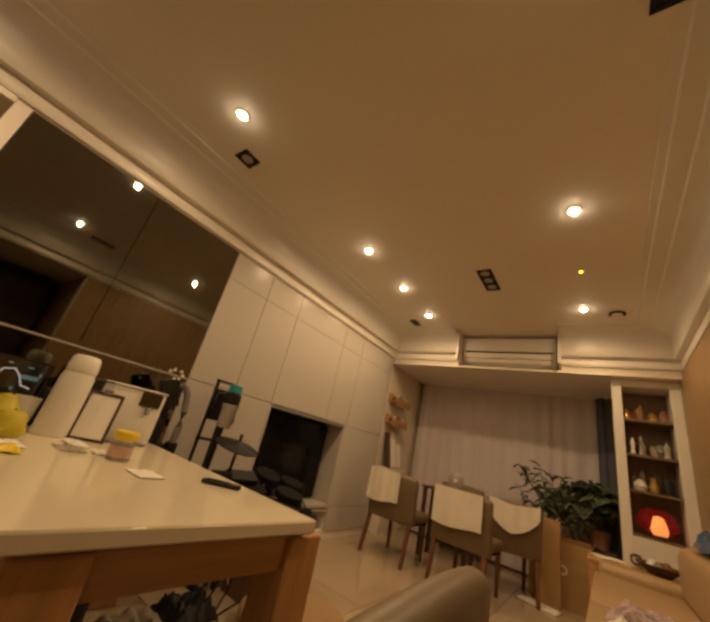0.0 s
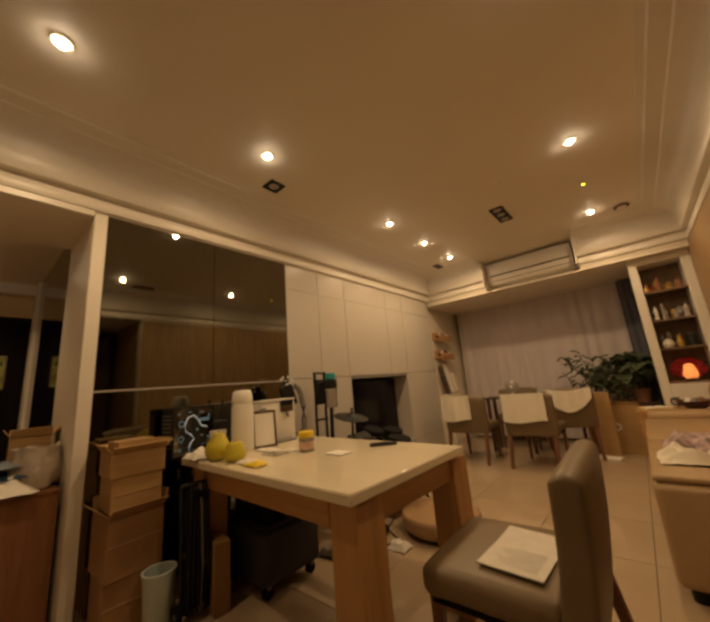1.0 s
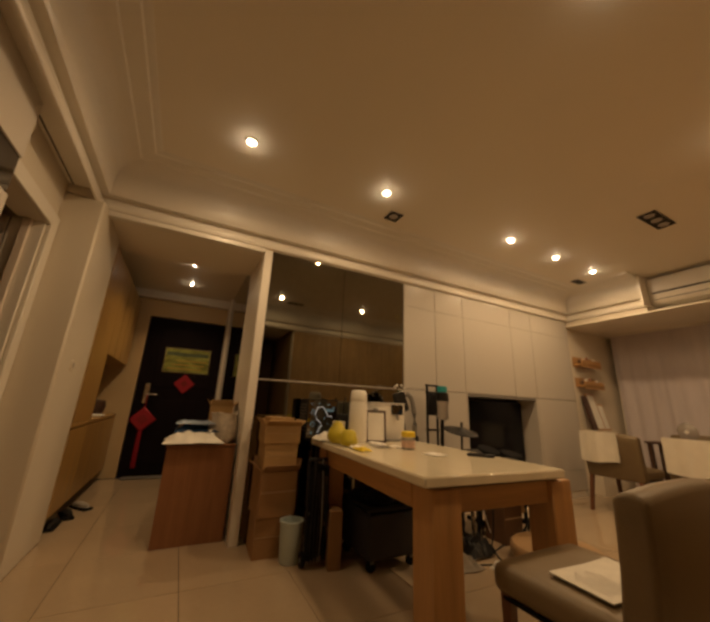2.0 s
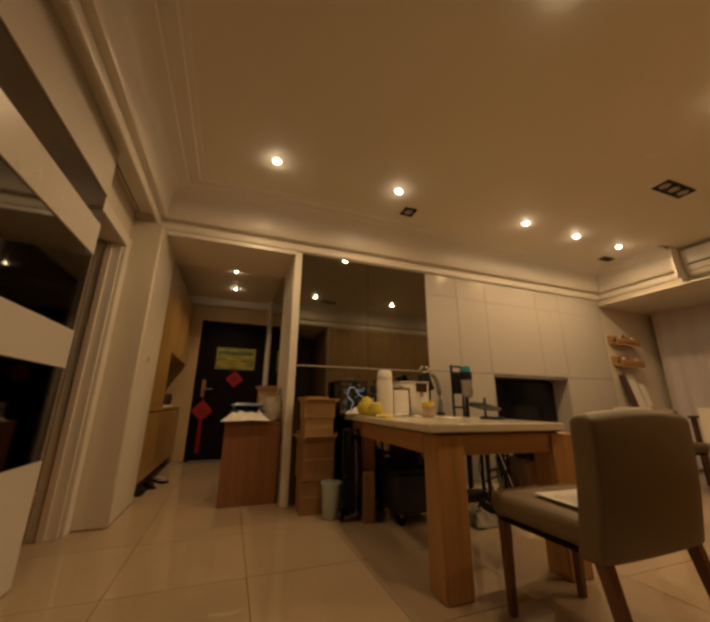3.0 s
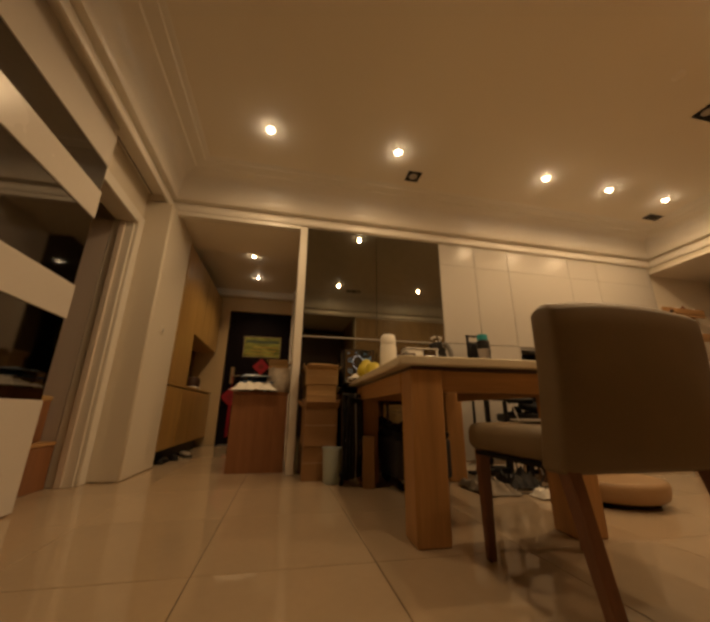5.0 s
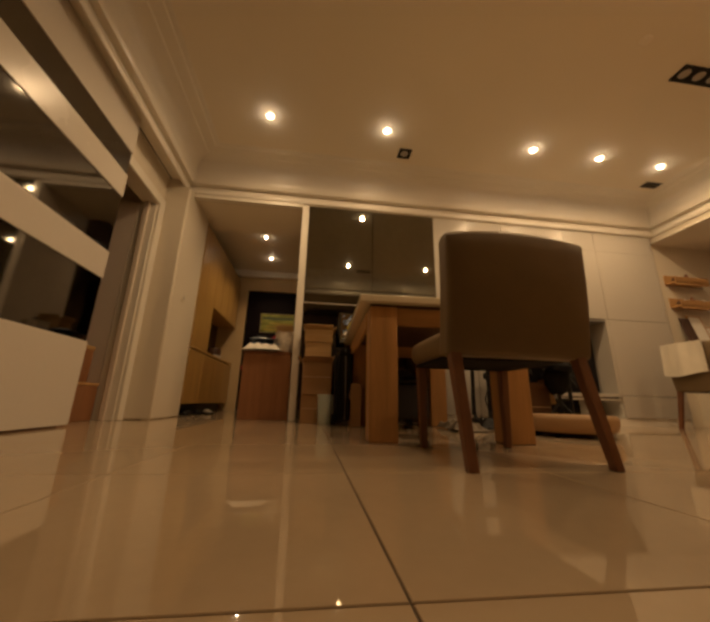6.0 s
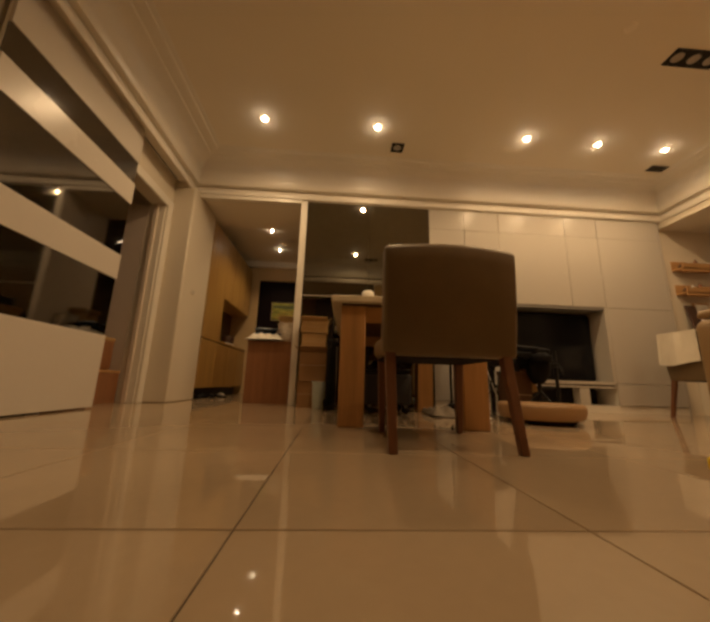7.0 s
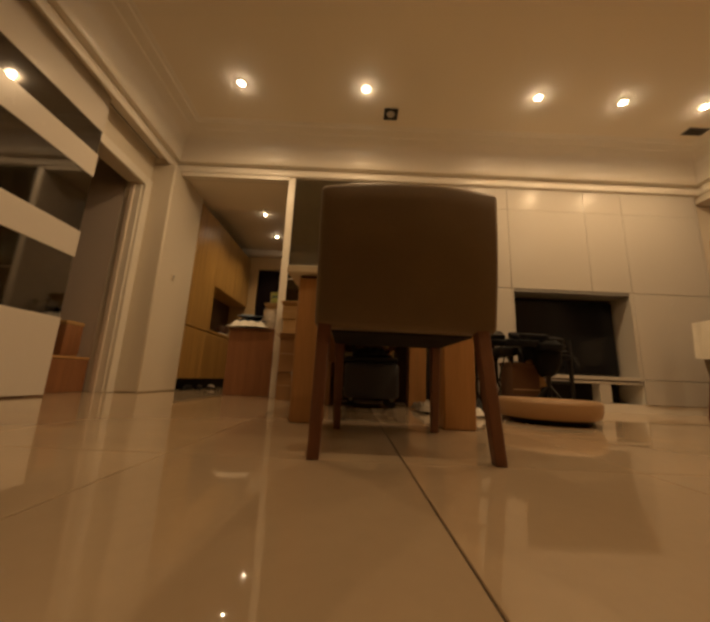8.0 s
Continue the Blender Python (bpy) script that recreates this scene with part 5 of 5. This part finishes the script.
# wall shelves in the bay
for z, lab in ((1.68, "light wooden wall shelf with small ornaments"), (1.38, "light wooden wall shelf with shells and ornaments")):
    s = thing("wall_shelf", lab, "shelf", (WX - 0.06, 4.72, z), group="bay wall shelves")
    part("board", box(0.0, 0.13, -0.24, 0.24, 0.0, 0.022, 0.003), BAMBOO, s)
    part("front_rail", box(0.118, 0.13, -0.24, 0.24, -0.03, 0.075, 0.003), BAMBOO, s)
    part("back_rail", box(0.0, 0.012, -0.24, 0.24, 0.022, 0.13, 0.003), BAMBOO, s)
    for k, (dy, mt) in enumerate(((-0.17, DARKWOOD), (-0.08, PAPER), (0.02, SOIL_POT), (0.12, GOLD), (0.19, PAPER))):
        hgt = 0.07 + 0.03 * ((k * 7) % 3)
        single("ornament", lathe([(0, 0), (0.022, 0), (0.032, hgt * 0.4), (0.016, hgt * 0.8), (0, hgt)], 12), mt, "small carved ornament on the wall shelf", "ornament", (WX + 0.0, 4.72 + dy, z + 0.022), group="shelf ornaments")
low = thing("low_shelf", "narrow light wooden ledge cabinet against the bay wall", "cabinet", (WX - 0.06, 4.80, 0))
part("body", box(0.0, 0.15, -0.26, 0.30, 0.0, 0.80, 0.004), PAINT, low)
for y, w, hgt, mt in ((4.60, 0.14, 0.46, DARKWOOD), (4.74, 0.20, 0.50, PAPER), (4.90, 0.16, 0.36, PAPER)):
    fr = thing("picture_frame", "leaning picture frame on the low bay cabinet", "picture frame", (WX + 0.0, y, 0.801), 0, group="leaning frames")
    lean = pose(0.05, 0, 0, 0, -12, 0)
    part("frame", moved(box(0, 0.014, -w / 2, w / 2, 0, hgt, 0.003), lean), BAMBOO if mt is PAPER else DARKWOOD, fr)
    part("print", moved(box(0.0145, 0.016, -w / 2 + 0.02, w / 2 - 0.02, 0.02, hgt - 0.02), lean), mt, fr)

# ---- hall ----
hc = thing("hall_cabinet", "light wooden hall cabinet with an open niche", "cabinet", (-3.915, -1.20, 0))
part("lower_body", box(-1.03, 0.96, -0.36, -0.02, 0.13, 0.725), CABWOOD, hc)
for k in range(4):
    part("cabinet_door", box(-1.03 + k * 0.4975, -1.03 + k * 0.4975 + 0.494, -0.019, 0.0, 0.13, 0.722, 0.002), CABWOOD, hc)
part("counter", box(-1.04, 0.963, -0.36, 0.004, 0.735, 0.765, 0.002), CABWOOD, hc)
part("end_upright", box(0.33, 0.96, -0.36, 0.0, 0.766, 2.24, 0.002), CABWOOD, hc)
part("upper_body", box(-1.03, 0.328, -0.36, 0.0, 1.37, 2.24, 0.002), CABWOOD, hc)
part("niche_back", box(-1.03, 0.328, -0.36, -0.30, 0.766, 1.368), DARKWOOD, hc)
part("base", box(-0.90, 0.93, -0.30, -0.10, 0.0, 0.129), BLACK, hc)
for k in range(3):
    part("upper_seam", box(-0.7 + k * 0.34, -0.697 + k * 0.34, 0.0, 0.0015, 1.372, 2.238), DARKWOOD, hc)
single("niche_basket", lathe([(0, 0), (0.08, 0), (0.10, 0.10), (0.085, 0.16), (0, 0.17)], 18), DARKWOOD, "dark round basket in the cabinet niche", "basket", (-4.35, -1.33, 0.766))
single("tray", box(-0.12, 0.12, -0.08, 0.08, 0, 0.02, 0.004), PAPER, "white tray lying in the cabinet niche", "tray", (-4.12, -1.28, 0.766))
for k, (x, y) in enumerate(((-3.25, -1.22), (-3.5, -1.19), (-3.72, -1.14))):
    sh = thing("shoe", "worn grey shoe by the hall cabinet" if k == 2 else "black worn shoe by the hall cabinet", "shoe", (x, y, 0), 20 * k)
    part("sole", box(-0.12, 0.12, -0.04, 0.04, 0, 0.02, 0.008), RUBBER, sh)
    u = lathe([(0.0, 0.02), (0.1, 0.022), (0.085, 0.042), (0.03, 0.055), (0, 0.057)], 16)
    part("upper", moved(u, Matrix.Diagonal((1.1, 0.38, 1, 1))), LENS_OFF if k == 2 else BLACK, sh)
poster = thing("poster", "green landscape poster in a thin silver frame on the door", "poster", (HX, -0.50, 1.50))
part("frame", box(-0.006, 0.004, -0.298, 0.298, -0.175, 0.175, 0.002), CHROME, poster)
part("print", box(0.0045, 0.006, -0.285, 0.285, -0.162, 0.162), surface("poster_green", (0.27, 0.29, 0.07), 0.35, vary=0.7, scale=6, fine=30, stretch=(1, 1, 2.6)), poster)
part("treeline", sheet(lambda u, v: Vector((0.0066, -0.27 + 0.54 * u, 0.060 + 0.004 * math.sin(u * 9) + v * (0.050 + 0.009 * noise.noise(Vector((u * 17, 3.0, 0)))))), 40, 2, 0.0), LEAF, poster, "dark printed line of trees")
for k in range(3):
    part("meadow_stripe", box(0.0062, 0.0068, -0.24 + 0.05 * k, 0.20 + 0.03 * k, -0.125 + 0.055 * k, -0.108 + 0.055 * k), GOLD, poster)
dia = thing("paper_diamond", "red paper diamond with a gold sign on the door", "paper diamond", (HX + 0.002, -0.49, 1.18))
part("sheet", moved(box(-0.001, 0.002, -0.095, 0.095, -0.095, 0.095), pose(0, 0, 0, 45)), RED, dia)
part("mark", moved(box(0.0022, 0.003, -0.035, 0.035, -0.035, 0.035), pose(0, 0, 0, 45)), surface("dark_red_ink", (0.20, 0.01, 0.01), 0.5), dia)
knot = thing("hanging_knot", "red woven knot with a long tassel on the door handle", "hanging ornament", (HX + 0.03, -0.90, 0.70))
part("knot", moved(box(-0.012, 0.012, -0.11, 0.11, -0.11, 0.11, 0.01), pose(0, 0, 0, 45)), RED, knot)
part("cord", rod((0, 0, 0.13), (0.015, -0.0, 0.33), 0.006), RED, knot)
part("centre", moved(box(0.0122, 0.016, -0.05, 0.05, -0.05, 0.05), pose(0, 0, 0, 45)), surface("deep_red", (0.25, 0.012, 0.02), 0.6), knot)
for k in range(7):
    part("tassel_strand", rod((0, -0.018 + 0.006 * k, -0.14), (0.004, -0.024 + 0.008 * k, -0.58), 0.004, 0.003, 5), RED, knot)
hb = thing("hall_chest", "red-brown wooden chest piled with bags and cartons", "chest", (-2.80, -0.30, 0))
part("body", box(-0.26, 0.262, -0.235, 0.235, 0.0, 0.64, 0.003), REDWOOD, hb)
part("top", box(-0.27, 0.27, -0.24, 0.24, 0.641, 0.66, 0.003), REDWOOD, hb)
crumple("paper_bag", "crumpled white paper bag on the chest", "bag", -2.68, -0.36, 0.66, 0.40, 0.40, 0.10, PAPER, 2.0, 26)
crumple("blue_package", "blue and silver plastic package on the chest", "package", -2.77, -0.33, 0.735, 0.36, 0.34, 0.07, BLUE, 4.0, 22)
crumple("blue_wrapper", "glossy pale blue wrapper on the package", "wrapper", -2.75, -0.36, 0.795, 0.30, 0.28, 0.025, surface("pale_blue_film", (0.25, 0.32, 0.42), 0.2, vary=0.4, scale=18, fine=60, bump=0.004), 5.5, 16)
sack = lathe([(0, 0.0), (0.09, 0.0), (0.10, 0.03), (0.105, 0.09), (0.10, 0.15), (0.085, 0.19), (0.095, 0.225), (0.088, 0.226), (0.075, 0.19), (0.04, 0.17), (0, 0.165)], 40)
for v in sack.verts:
    fold = 0.020 * math.sin(5 * math.atan2(v.co.y, v.co.x) + v.co.z * 20)
    v.co += Vector(noise.noise_vector(v.co * 13)) * 0.028 + Vector((v.co.x, v.co.y, 0)) * fold * 6
    v.co.z = min(0.24, max(v.co.z, 0.001))
single("plastic_sack", sack, PLASTIC_BAG, "crumpled grey plastic sack on the chest", "bag", (-2.69, -0.15, 0.66))
carton(-2.99, -2.80, -0.26, -0.08, 0.66, 0.94, 0.6, "small brown carton with open flaps on the chest", CARTON, 31)
carton(-2.97, -2.85, -0.48, -0.30, 0.66, 0.80, 0, "small yellow-brown carton on the chest", CARTON, 32)
single("card", box(-0.05, 0.05, -0.035, 0.035, 0, 0.004), PAPER, "white card lying on the plastic sack", "card", (-2.69, -0.15, 0.862), 15)

# bedroom beyond the sliding door
ch = thing("bedside_chest", "brown wooden bedside chest in the dark bedroom", "chest", (-1.965, -1.735, 0))
part("body", box(-0.18, 0.18, -0.17, 0.165, 0, 0.265, 0.004), REDWOOD, ch)
part("top", box(-0.185, 0.185, -0.175, 0.17, 0.266, 0.288, 0.003), BAMBOO, ch)
tot = thing("tote_bag", "brown standing tote bag with a tan band", "bag", (-2.0, -1.75, 0.289))
part("bag", box(-0.09, 0.09, -0.13, 0.13, 0, 0.27, 0.02), REDWOOD, tot)
part("band", box(-0.093, 0.093, -0.133, 0.133, 0.25, 0.29, 0.01), CARTON, tot)

# passage behind: brown cupboard that shows in the mirror
pc2 = thing("tall_cupboard", "tall dark brown cupboard in the passage", "cupboard", (1.9, 0.5, 0))
part("body", box(-0.02, 0.38, -0.6, 0.6, 0.0, 2.2), DARKWOOD, pc2)
for s in (-1, 1):
    part("cupboard_door", box(-0.042, -0.022, min(0, s * 0.598) + 0.002, max(0, s * 0.598) - 0.002, 0.05, 2.19, 0.002), DARKWOOD, pc2)
setting("wall_east_panel", box(SX - 0.015, SX - 0.002, 1.19, 4.83, 0.0, LIN - 0.01), PANELWOOD, "tan wood panelling behind the sofa")

# ---- floor: bed and polished tiles ----
floor = setting("floor", box(-5.0, 2.4, -3.6, 5.7, -0.06, -0.003), GROUT, "polished beige floor tiles with dark joints")
TX, TY, TS = 0.47, 0.25, 0.60
tile_mesh = None
for i in range(-10, 4):
    for j in range(-7, 10):
        x, y = TX + TS * i, TY + TS * j
        if x > 2.3 or x < -5.4 or y < -3.8 or y > 5.6:
            continue
        if tile_mesh is None:
            b = TS / 2 - 0.0016
            bm = box(-b, b, -b, b, -0.010, 0.0)
            bmesh.ops.bevel(bm, geom=[e for e in bm.edges if all(v.co.z > -0.001 for v in e.verts)], offset=0.0012, segments=1, affect="EDGES")
            tile_mesh = finish(bm, "tile", TILE)
        t = new("tile", tile_mesh)
        t.location = (x + TS / 2, y + TS / 2, 0.0)
        t.parent = floor
